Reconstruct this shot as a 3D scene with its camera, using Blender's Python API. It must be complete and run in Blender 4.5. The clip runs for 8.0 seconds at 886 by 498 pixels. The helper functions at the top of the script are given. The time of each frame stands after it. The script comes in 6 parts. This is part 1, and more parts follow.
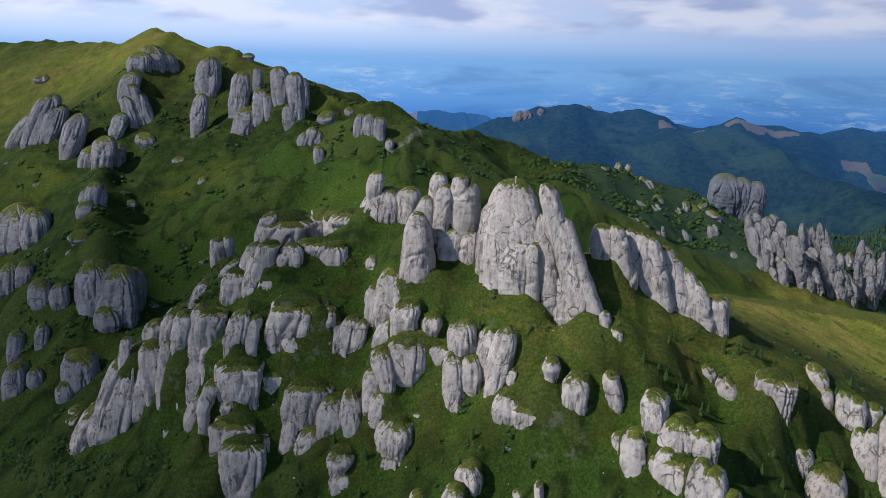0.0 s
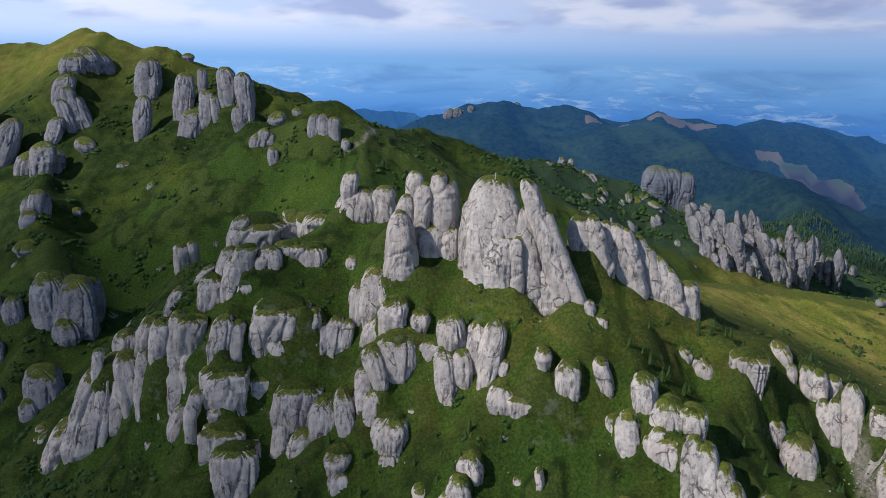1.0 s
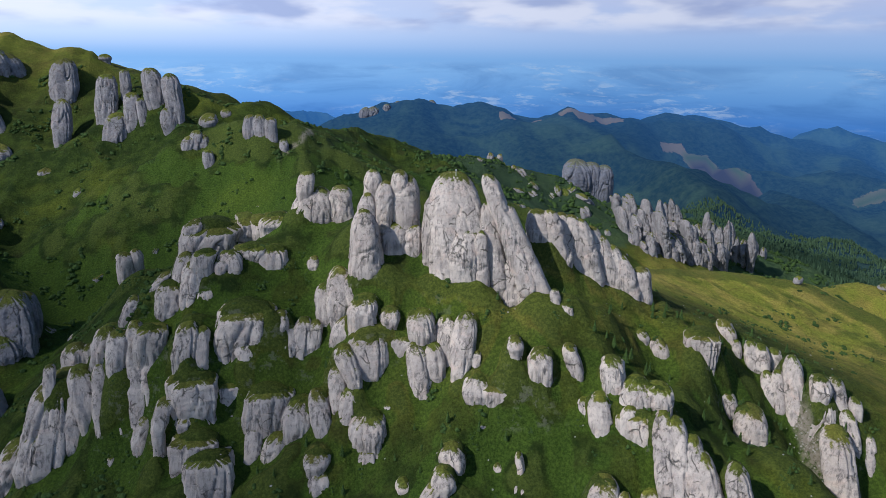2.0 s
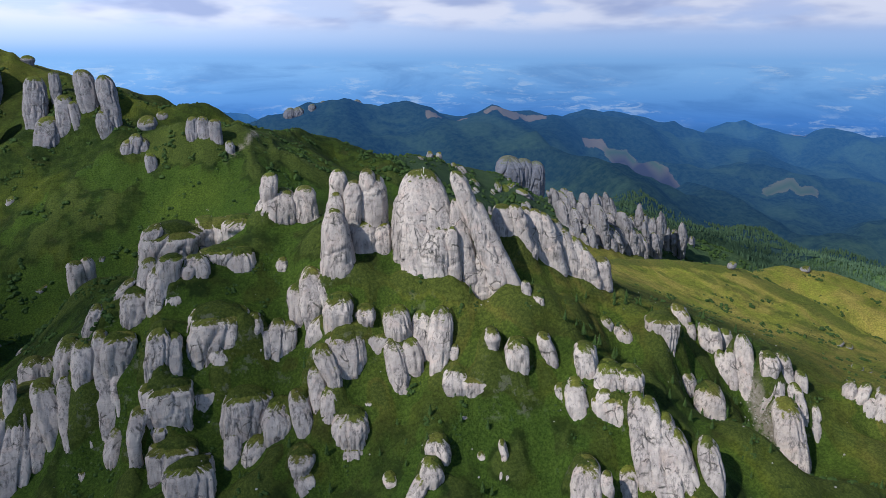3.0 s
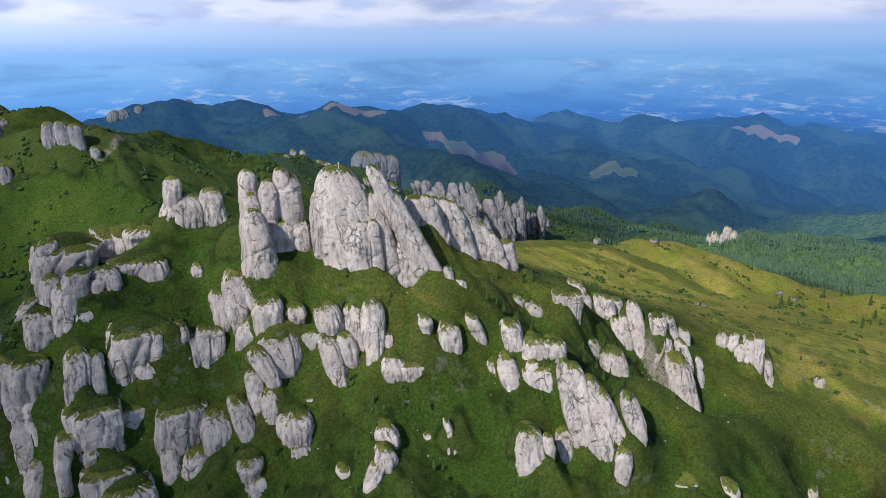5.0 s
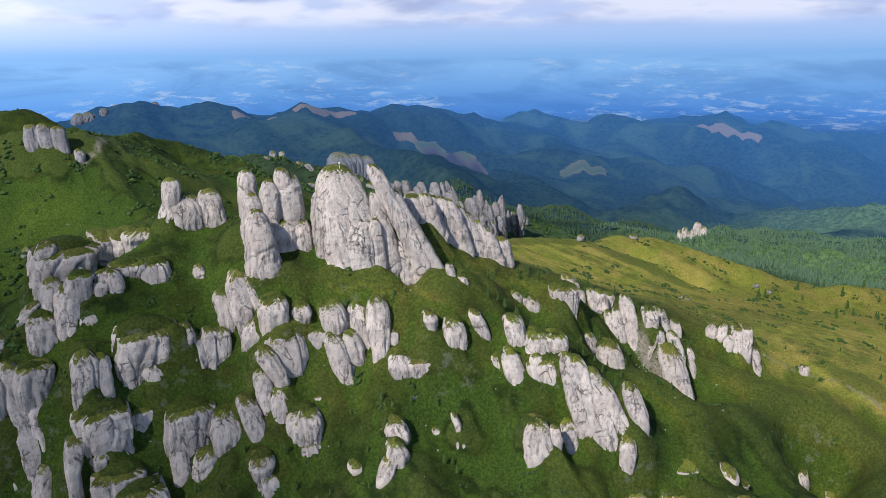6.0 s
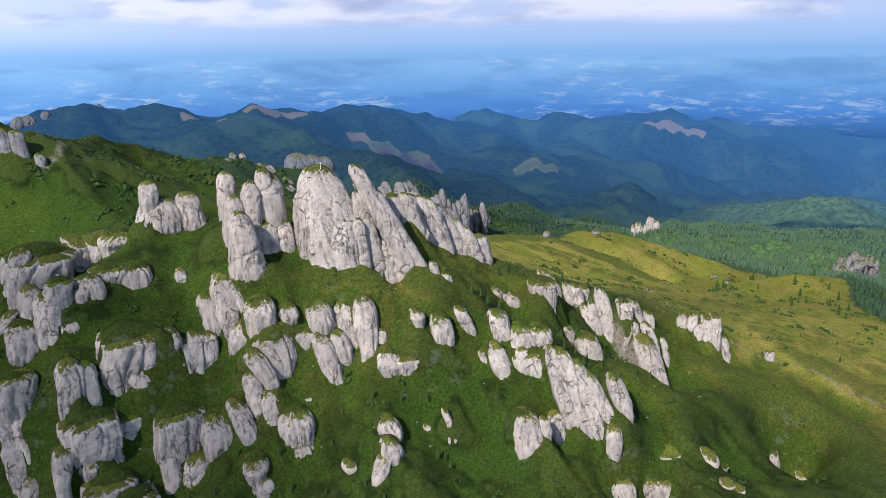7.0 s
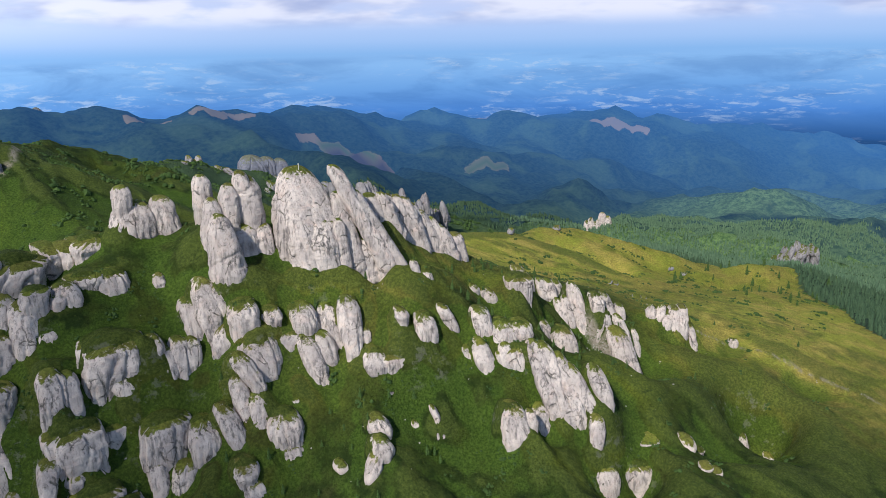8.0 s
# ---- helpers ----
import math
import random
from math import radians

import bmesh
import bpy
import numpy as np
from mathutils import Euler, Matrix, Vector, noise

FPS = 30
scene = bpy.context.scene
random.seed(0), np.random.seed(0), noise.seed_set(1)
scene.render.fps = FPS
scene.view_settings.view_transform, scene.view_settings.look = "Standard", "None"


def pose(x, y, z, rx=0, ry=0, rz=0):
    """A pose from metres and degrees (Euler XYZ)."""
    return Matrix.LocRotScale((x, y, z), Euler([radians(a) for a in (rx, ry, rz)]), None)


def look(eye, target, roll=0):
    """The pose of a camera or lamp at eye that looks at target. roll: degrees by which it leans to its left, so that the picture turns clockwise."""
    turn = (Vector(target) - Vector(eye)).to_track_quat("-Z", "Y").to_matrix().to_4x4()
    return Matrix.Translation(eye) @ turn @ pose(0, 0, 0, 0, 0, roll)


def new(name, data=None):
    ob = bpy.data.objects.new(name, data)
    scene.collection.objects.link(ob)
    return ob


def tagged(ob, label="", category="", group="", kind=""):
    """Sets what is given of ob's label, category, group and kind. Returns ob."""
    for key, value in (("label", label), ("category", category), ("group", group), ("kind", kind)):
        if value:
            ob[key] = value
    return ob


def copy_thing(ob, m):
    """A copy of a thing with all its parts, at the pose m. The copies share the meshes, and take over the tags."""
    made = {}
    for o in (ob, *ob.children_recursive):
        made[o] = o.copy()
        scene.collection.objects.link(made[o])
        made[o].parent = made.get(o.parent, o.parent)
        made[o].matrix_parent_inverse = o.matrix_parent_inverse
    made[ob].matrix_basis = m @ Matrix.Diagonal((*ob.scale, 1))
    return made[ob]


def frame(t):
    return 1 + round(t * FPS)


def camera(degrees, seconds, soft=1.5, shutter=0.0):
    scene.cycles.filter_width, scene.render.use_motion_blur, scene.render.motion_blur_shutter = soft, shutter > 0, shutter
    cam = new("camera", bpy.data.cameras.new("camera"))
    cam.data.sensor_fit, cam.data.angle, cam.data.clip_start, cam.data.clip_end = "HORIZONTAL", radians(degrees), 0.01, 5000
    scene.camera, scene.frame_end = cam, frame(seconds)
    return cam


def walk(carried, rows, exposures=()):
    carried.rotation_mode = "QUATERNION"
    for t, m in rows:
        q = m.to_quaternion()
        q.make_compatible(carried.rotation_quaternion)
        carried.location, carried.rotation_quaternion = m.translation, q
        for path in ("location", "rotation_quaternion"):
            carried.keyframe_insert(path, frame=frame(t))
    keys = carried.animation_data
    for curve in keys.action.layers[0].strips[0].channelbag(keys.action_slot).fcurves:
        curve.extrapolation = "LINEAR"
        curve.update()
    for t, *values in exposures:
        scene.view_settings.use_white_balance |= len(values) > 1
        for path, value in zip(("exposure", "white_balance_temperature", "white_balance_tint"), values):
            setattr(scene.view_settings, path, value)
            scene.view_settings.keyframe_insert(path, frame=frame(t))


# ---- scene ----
cam = camera(63.5, 8.0, soft=0.8)
METRES, EYE, TILT, LEAN, TURN = 150.0, 190.0, -15.0, -1.4, 0.0
ROWS = [
    (0.0, 0.0, 0.0, 0.0, 0.0, 0.0, -0.0),
    (0.5, -0.0812, -0.0113, -0.0018, -3.1, -0.08, 1.11),
    (1.0, -0.1582, -0.0201, -0.0004, -5.84, -0.26, 2.02),
    (1.5, -0.233, -0.0268, 0.0003, -9.43, -0.51, 3.2),
    (3.0, -0.4454, -0.0261, 0.0068, -18.95, -1.41, 6.12),
    (3.5, -0.5135, -0.0199, 0.0109, -22.45, -1.88, 7.1),
    (4.0, -0.5789, -0.0102, 0.0151, -26.32, -2.5, 8.22),
    (4.5, -0.6384, 0.0019, 0.0199, -29.98, -3.17, 9.2),
    (6.0, -0.7922, 0.049, 0.0356, -34.94, -4.0, 10.51),
    (6.5, -0.8378, 0.068, 0.0429, -37.02, -4.4, 11.02),
    (7.0, -0.8812, 0.0889, 0.0505, -39.02, -4.81, 11.52),
    (7.5, -0.9232, 0.1114, 0.0585, -41.29, -5.29, 12.06),
    (8.0, -0.9639, 0.136, 0.0674, -43.34, -5.74, 12.53),
]
walk(cam, [(t, pose(0, 0, EYE, TILT, LEAN, TURN) @ pose(METRES * x, METRES * y, METRES * z, 90 + pitch, roll, yaw)) for t, x, y, z, yaw, pitch, roll in ROWS],
     [(0.0, -0.42, 5950, 9), (1.5, -0.34, 5950, 9), (4.0, -0.17, 6000, 9), (6.0, -0.02, 6150, 10), (8.0, 0.04, 6250, 10)])

# ---- light ----
SUN_AZ, SUN_EL = -107.0, 41.0          # compass degrees from +y, clockwise; height over the horizon
to_sun = Vector((math.sin(radians(SUN_AZ)) * math.cos(radians(SUN_EL)), math.cos(radians(SUN_AZ)) * math.cos(radians(SUN_EL)), math.sin(radians(SUN_EL))))
world = bpy.data.worlds.new("world")
scene.world = world
world.use_nodes = True
wn, wl = world.node_tree.nodes, world.node_tree.links
wn.clear()
sky = wn.new("ShaderNodeTexSky")
sky.sky_type, sky.sun_disc = "NISHITA", False
sky.sun_elevation, sky.sun_rotation = radians(SUN_EL), radians(SUN_AZ)
sky.altitude, sky.dust_density, sky.air_density = 1900, 0.8, 1.3
bg = wn.new("ShaderNodeBackground")
bg.inputs["Strength"].default_value = 0.115
wout = wn.new("ShaderNodeOutputWorld")
wl.new(sky.outputs[0], bg.inputs[0])
wl.new(bg.outputs[0], wout.inputs[0])
sun_data = bpy.data.lights.new("sun", "SUN")
sun_data.energy, sun_data.angle, sun_data.color = 5.0, radians(0.6), (1.0, 0.93, 0.83)
sun = new("sun", sun_data)
sun.matrix_world = look(to_sun * 1000, (0, 0, 0))

# ---- materials ----
def lin(r, g, b):
    """Linear colour from 0 to 255 display values."""
    return tuple(((c / 255) / 12.92 if c / 255 < 0.04045 else ((c / 255 + 0.055) / 1.055) ** 2.4) for c in (r, g, b)) + (1,)


class Nodes:
    """A small writer of node trees."""

    def __init__(self, name):
        self.mat = bpy.data.materials.new(name)
        self.mat.use_nodes = True
        self.tree = self.mat.node_tree
        self.tree.nodes.clear()
        self.out = self.tree.nodes.new("ShaderNodeOutputMaterial")
        self.geo = self.tree.nodes.new("ShaderNodeNewGeometry")

    def put(self, kind, **inputs):
        n = self.tree.nodes.new(kind)
        for k, v in inputs.items():
            self.set(n.inputs[k.replace("_", " ")], v)
        return n

    def set(self, socket, v):
        if isinstance(v, bpy.types.NodeSocket):
            self.tree.links.new(v, socket)
        else:
            socket.default_value = v

    def math(self, op, a, b=0.0, clamp=False):
        n = self.tree.nodes.new("ShaderNodeMath")
        n.operation, n.use_clamp = op, clamp
        self.set(n.inputs[0], a)
        self.set(n.inputs[1], b)
        return n.outputs[0]

    def vec(self, op, a, b):
        n = self.tree.nodes.new("ShaderNodeVectorMath")
        n.operation = op
        self.set(n.inputs[0], a)
        self.set(n.inputs[1], b)
        return n.outputs[0]

    def noise(self, scale, detail=4.0, rough=0.55, vector=None, stretch=None, warp=0.0):
        v = vector if vector is not None else self.geo.outputs["Position"]
        if stretch:
            v = self.vec("MULTIPLY", v, stretch)
        return self.put("ShaderNodeTexNoise", Vector=v, Scale=scale, Detail=detail, Roughness=rough, Distortion=warp).outputs["Fac"]

    def step(self, v, lo, hi, a=0.0, b=1.0):
        n = self.put("ShaderNodeMapRange", Value=v)
        n.interpolation_type = "SMOOTHSTEP"
        for i, x in zip((1, 2, 3, 4), (lo, hi, a, b)):
            n.inputs[i].default_value = x
        return n.outputs[0]

    def mix(self, fac, a, b, mode="MIX"):
        n = self.tree.nodes.new("ShaderNodeMix")
        n.data_type, n.blend_type = "RGBA", mode
        self.set(n.inputs[0], fac)
        self.set(n.inputs[6], a)
        self.set(n.inputs[7], b)
        return n.outputs[2]

    def xyz(self, v):
        return self.put("ShaderNodeSeparateXYZ", Vector=v).outputs

    def bump(self, height, strength, distance, normal=None):
        n = self.put("ShaderNodeBump", Height=height, Strength=strength, Distance=distance)
        if normal is not None:
            self.set(n.inputs["Normal"], normal)
        return n.outputs[0]

    def surface(self, colour, rough=0.9, normal=None, spec=0.2):
        n = self.put("ShaderNodeBsdfPrincipled", Roughness=rough)
        self.set(n.inputs["Base Color"], colour)
        n.inputs["Specular IOR Level"].default_value = spec
        if normal is not None:
            self.set(n.inputs["Normal"], normal)
        self.tree.links.new(n.outputs[0], self.out.inputs[0])
        return self.mat


def grass_colour(m, dry):
    """Mountain grass: dark green, fresh green and dry straw patches."""
    big = m.noise(0.018, 5, 0.6, warp=0.4)
    mid = m.noise(0.11, 5, 0.65)
    fine = m.noise(0.9, 4, 0.7)
    tuft = m.noise(0.42, 5, 0.75, warp=0.4)
    c = m.mix(m.step(mid, 0.36, 0.66), (0.019, 0.038, 0.008, 1), (0.058, 0.090, 0.015, 1))
    c = m.mix(m.step(big, 0.48, 0.72), c, (0.125, 0.155, 0.020, 1))
    c = m.mix(m.math("MULTIPLY", m.step(m.noise(0.05, 4, 0.6), 0.55, 0.72), 0.40), c, (0.075, 0.066, 0.026, 1))
    c = m.mix(m.math("MULTIPLY", m.step(tuft, 0.56, 0.68), 0.55), c, (0.016, 0.028, 0.006, 1))
    c = m.mix(m.math("MULTIPLY", m.step(tuft, 0.42, 0.30), 0.45), c, (0.130, 0.155, 0.032, 1))
    # open pasture is shorter, paler and more even
    straw = m.mix(m.step(m.noise(0.035, 6, 0.65, warp=0.6), 0.40, 0.62), (0.400, 0.420, 0.060, 1), (0.590, 0.470, 0.110, 1))
    straw = m.mix(m.step(mid, 0.30, 0.72), m.mix(0.35, straw, (0.110, 0.120, 0.024, 1)), straw)
    c = m.mix(m.math("MULTIPLY", dry, m.step(m.noise(0.045, 5, 0.65), 0.10, 0.50), True), c, straw)
    return m.mix(m.step(fine, 0.36, 0.66), m.mix(0.5, c, (0.012, 0.020, 0.005, 1)), c), fine, mid


def ground_material():
    m = Nodes("mountain_grass")
    def attr(name):
        a = m.put("ShaderNodeAttribute")
        a.attribute_name = name
        return a.outputs["Fac"]
    dry, wood, scree = attr("dry"), attr("wood"), attr("scree")
    c, fine, mid = grass_colour(m, dry)
    # lush grass in hollows, worn olive turf on crowns
    hollow = attr("hollow")
    c = m.mix(m.math("MULTIPLY", m.step(hollow, 0.10, 0.60), 0.65), c, m.mix(m.step(fine, 0.35, 0.7), (0.036, 0.072, 0.011, 1), (0.096, 0.160, 0.021, 1)))
    c = m.mix(m.math("MULTIPLY", m.step(hollow, -0.05, -0.5), 0.65), c, m.mix(m.step(fine, 0.35, 0.7), (0.050, 0.074, 0.016, 1), (0.122, 0.152, 0.030, 1)))
    # low dwarf shrubs in darker clumps
    shrub = m.math("MULTIPLY", m.step(m.noise(0.16, 6, 0.72, warp=0.6), 0.60, 0.70), m.math("SUBTRACT", 1.0, m.math("MULTIPLY", dry, 0.75)))
    c = m.mix(m.math("MULTIPLY", shrub, 0.75), c, (0.022, 0.040, 0.012, 1))
    # bare stones showing on the steepest ground
    nz = m.xyz(m.geo.outputs["Normal"])[2]
    steep = m.math("MULTIPLY", m.step(nz, 0.60, 0.45), m.step(m.noise(0.22, 6, 0.7), 0.55, 0.62), True)
    stone = m.mix(m.noise(0.7, 5, 0.7), (0.16, 0.15, 0.14, 1), (0.36, 0.34, 0.31, 1))
    c = m.mix(m.math("MULTIPLY", steep, 0.3), c, stone)
    soil = m.mix(m.noise(1.2, 5, 0.7), (0.16, 0.13, 0.10, 1), (0.42, 0.38, 0.32, 1))
    c = m.mix(m.math("MULTIPLY", scree, m.step(m.noise(0.5, 5, 0.7), 0.32, 0.55), True), c, soil)
    tree = m.mix(m.noise(0.06, 5, 0.7), (0.016, 0.036, 0.026, 1), (0.050, 0.085, 0.055, 1))
    # brighter tree colour stands in for sun on the right-hand woods
    lit_tree = m.mix(m.step(m.noise(0.10, 5, 0.75), 0.35, 0.65), (0.045, 0.095, 0.036, 1), (0.150, 0.240, 0.085, 1))
    tree = m.mix(attr("lit_wood"), tree, lit_tree)
    c = m.mix(wood, c, tree)
    n = m.bump(m.noise(0.30, 7, 0.76), 1.0, 2.0)
    n = m.bump(m.noise(1.6, 4, 0.7), 0.9, 0.5, n)
    return m.surface(c, 0.95, n, 0.1)


def rock_material(name, light, dark, warm, grassy):
    m = Nodes(name)
    pos = m.geo.outputs["Position"]
    rnd = m.put("ShaderNodeObjectInfo").outputs["Random"]
    wob = m.vec("MULTIPLY", m.vec("SUBTRACT", m.put("ShaderNodeTexNoise", Vector=pos, Scale=0.30, Detail=5.0, Roughness=0.65).outputs["Color"], (0.5, 0.5, 0.5)), (2.6, 2.6, 2.6))
    bent = m.vec("ADD", pos, wob)
    c = m.mix(m.step(m.noise(0.10, 6, 0.65, warp=0.5), 0.36, 0.66), light, dark)
    c = m.mix(m.math("MULTIPLY", m.step(m.noise(0.16, 5, 0.65, warp=1.0), 0.50, 0.68), 0.65), c, warm)
    c = m.mix(m.math("MULTIPLY", rnd, 0.45), c, dark)
    # water streaks run down, bedding runs level
    streak = m.step(m.noise(0.75, 5, 0.7, stretch=(1.0, 1.0, 0.07)), 0.46, 0.64)
    c = m.mix(m.math("MULTIPLY", streak, m.step(m.noise(0.09, 4, 0.6), 0.36, 0.62, 0.25, 0.85)), c, (0.120, 0.110, 0.110, 1))
    bed = m.noise(0.9, 5, 0.65, bent, stretch=(0.07, 0.07, 1.0))
    c = m.mix(m.math("MULTIPLY", m.step(bed, 0.58, 0.66), 0.20), c, (0.13, 0.12, 0.11, 1))
    # pebbles and pits of the conglomerate
    pebble = m.noise(1.1, 6, 0.8)
    c = m.mix(m.math("MULTIPLY", m.step(pebble, 0.56, 0.72), 0.38), c, (0.14, 0.13, 0.12, 1))
    c = m.mix(m.math("MULTIPLY", m.step(pebble, 0.42, 0.30), 0.40), c, (0.72, 0.68, 0.64, 1))
    c = m.mix(m.math("MULTIPLY", m.step(m.noise(0.38, 6, 0.82), 0.60, 0.66), 0.85), c, (0.055, 0.055, 0.042, 1))
    # cracks: tall blocks and finer level splits
    lines = []
    for stretch, width, reach in (((0.13, 0.13, 0.040), 0.026, 0.52), ((0.08, 0.08, 0.13), 0.022, 0.56)):
        v = m.put("ShaderNodeTexVoronoi", Vector=m.vec("MULTIPLY", bent, stretch), Scale=1.0)
        v.feature = "DISTANCE_TO_EDGE"
        lines.append(m.math("MULTIPLY", m.step(v.outputs["Distance"], width * 0.2, width, 1.0, 0.0), m.step(m.noise(0.14, 3, 0.5), reach, reach + 0.10)))
    line = m.math("MAXIMUM", lines[0], lines[1])
    c = m.mix(m.math("MULTIPLY", line, 0.72), c, (0.075, 0.072, 0.060, 1))
    # turf on ledges and tops
    nz = m.xyz(m.geo.outputs["Normal"])[2]
    turf, fine, mid = grass_colour(m, 0.25)
    ledge = m.math("ADD", nz, m.math("MULTIPLY", m.math("SUBTRACT", m.noise(0.35, 6, 0.78), 0.5), 0.75))
    on = m.math("MULTIPLY", m.step(ledge, 0.70, 0.79), grassy)
    c = m.mix(on, c, turf)
    h = m.math("ADD", m.math("MULTIPLY", pebble, 0.6), m.math("SUBTRACT", m.math("MULTIPLY", bed, 0.6), line))
    n = m.bump(m.noise(0.45, 6, 0.75), 0.6, 1.0)
    n = m.bump(h, 0.9, 0.7, n)
    return m.surface(c, 0.92, n, 0.15)


def leaf_material(name, dark, light, scale=0.8):
    m = Nodes(name)
    isl = m.geo.outputs["Random Per Island"]
    c = m.mix(m.math("MULTIPLY", m.math("ADD", isl, m.noise(scale, 3, 0.6)), 0.5), dark, light)
    return m.surface(c, 0.85, m.bump(m.noise(2.5, 3, 0.7), 0.6, 0.3), 0.15)


def distance_material():
    """The hazy lowland, the far sky and its cloud bank: air light so far away that it stands still."""
    m = Nodes("far_lowland_and_sky")
    p = m.xyz(m.geo.outputs["Position"])
    e = m.math("DIVIDE", m.math("SUBTRACT", p[2], 190.0), 4300.0)
    ang = m.math("ARCTAN2", p[0], p[1])
    flat = m.put("ShaderNodeCombineXYZ", X=m.math("MULTIPLY", ang, 10.0), Y=m.math("MULTIPLY", e, 48.0)).outputs[0]
    puff = m.put("ShaderNodeCombineXYZ", X=m.math("MULTIPLY", ang, 7.0), Y=m.math("MULTIPLY", e, 26.0)).outputs[0]
    # haze is painted into this ramp, paler up to the horizon and sky
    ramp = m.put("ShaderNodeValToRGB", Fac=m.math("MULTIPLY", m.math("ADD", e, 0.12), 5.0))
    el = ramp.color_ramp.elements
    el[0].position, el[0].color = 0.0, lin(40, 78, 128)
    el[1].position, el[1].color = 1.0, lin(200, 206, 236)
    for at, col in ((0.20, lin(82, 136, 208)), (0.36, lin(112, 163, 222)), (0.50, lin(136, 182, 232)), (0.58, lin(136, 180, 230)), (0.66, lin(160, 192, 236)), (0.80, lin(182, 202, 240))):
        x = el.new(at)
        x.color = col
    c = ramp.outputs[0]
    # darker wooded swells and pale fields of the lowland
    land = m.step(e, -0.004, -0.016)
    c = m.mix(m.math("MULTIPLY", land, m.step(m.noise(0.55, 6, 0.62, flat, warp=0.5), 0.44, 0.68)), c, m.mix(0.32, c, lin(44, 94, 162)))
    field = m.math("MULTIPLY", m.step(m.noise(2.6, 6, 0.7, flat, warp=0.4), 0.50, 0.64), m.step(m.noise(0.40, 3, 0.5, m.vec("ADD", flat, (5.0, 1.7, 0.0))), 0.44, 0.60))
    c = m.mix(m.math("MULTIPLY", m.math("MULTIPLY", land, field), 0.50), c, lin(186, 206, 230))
    # the haze is painted whiter towards the sun
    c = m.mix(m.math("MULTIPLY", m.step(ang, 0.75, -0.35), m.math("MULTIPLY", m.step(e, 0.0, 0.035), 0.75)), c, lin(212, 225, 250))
    # cloud bank with level bases
    cl = m.noise(0.9, 5, 0.50, puff, warp=0.10)
    high = m.step(e, 0.024, 0.050)
    body = m.math("MULTIPLY", high, m.step(cl, 0.36, 0.52))
    shade = m.step(m.noise(0.75, 4, 0.5, m.vec("ADD", puff, (3.1, 0.35, 0.0)), warp=0.1), 0.44, 0.62)
    c = m.mix(m.math("MULTIPLY", body, 0.80), c, m.mix(shade, lin(236, 236, 248), lin(166, 178, 216)))
    # the painted glow also grows stronger towards the sun
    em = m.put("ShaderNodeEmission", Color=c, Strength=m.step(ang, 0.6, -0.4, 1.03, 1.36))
    m.tree.links.new(em.outputs[0], m.out.inputs[0])
    return m.mat


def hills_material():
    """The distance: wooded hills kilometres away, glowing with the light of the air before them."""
    m = Nodes("far_wooded_hills")
    wood, dry = m.put("ShaderNodeAttribute"), m.put("ShaderNodeAttribute")
    wood.attribute_name, dry.attribute_name = "wood", "dry"
    # cloud shade over the hills is put into this dark tree colour
    tree = m.mix(m.step(m.noise(0.075, 5, 0.75), 0.35, 0.65), (0.007, 0.017, 0.015, 1), (0.021, 0.038, 0.027, 1))
    lit_wood = m.put("ShaderNodeAttribute")
    lit_wood.attribute_name = "lit_wood"
    # sunlight on the right-hand hill, given as a brighter tree colour
    lit_tree = m.mix(m.step(m.noise(0.08, 5, 0.75), 0.35, 0.65), (0.030, 0.060, 0.026, 1), (0.105, 0.165, 0.070, 1))
    tree = m.mix(m.math("MULTIPLY", lit_wood.outputs["Fac"], m.step(m.noise(0.006, 5, 0.6), 0.30, 0.55)), tree, lit_tree)
    tree = m.mix(m.math("MULTIPLY", m.step(m.noise(0.0045, 6, 0.62, warp=0.6), 0.48, 0.62), 0.30), tree, m.mix(m.noise(0.10, 4, 0.7), (0.030, 0.062, 0.030, 1), (0.085, 0.130, 0.055, 1)))
    edge = m.math("ADD", wood.outputs["Fac"], m.math("MULTIPLY", m.math("SUBTRACT", m.noise(0.03, 5, 0.7), 0.5), 1.1))
    open_land = (0.125, 0.100, 0.066, 1)
    for key, colour in (("meadow", (0.048, 0.070, 0.028, 1)), ("felled", (0.033, 0.026, 0.025, 1))):
        patch = m.put("ShaderNodeAttribute")
        patch.attribute_name = key
        open_land = m.mix(patch.outputs["Fac"], open_land, colour)
    c = m.mix(m.step(edge, 0.44, 0.54), open_land, tree)
    n = m.put("ShaderNodeBsdfPrincipled", Roughness=0.95, Normal=m.bump(m.noise(0.13, 5, 0.75), 0.5, 4.0))
    m.set(n.inputs["Base Color"], c)
    m.set(n.inputs["Specular IOR Level"], 0.0)
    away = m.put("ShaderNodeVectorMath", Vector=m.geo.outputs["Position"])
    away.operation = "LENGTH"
    # haze put in as blue emission, stronger with distance from the origin
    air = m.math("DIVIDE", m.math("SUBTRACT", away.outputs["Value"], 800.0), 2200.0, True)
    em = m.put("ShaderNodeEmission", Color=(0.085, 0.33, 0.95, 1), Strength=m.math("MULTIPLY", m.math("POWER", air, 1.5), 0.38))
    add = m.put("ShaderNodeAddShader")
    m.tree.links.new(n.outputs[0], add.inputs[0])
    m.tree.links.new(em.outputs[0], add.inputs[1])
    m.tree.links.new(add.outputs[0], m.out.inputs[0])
    return m.mat


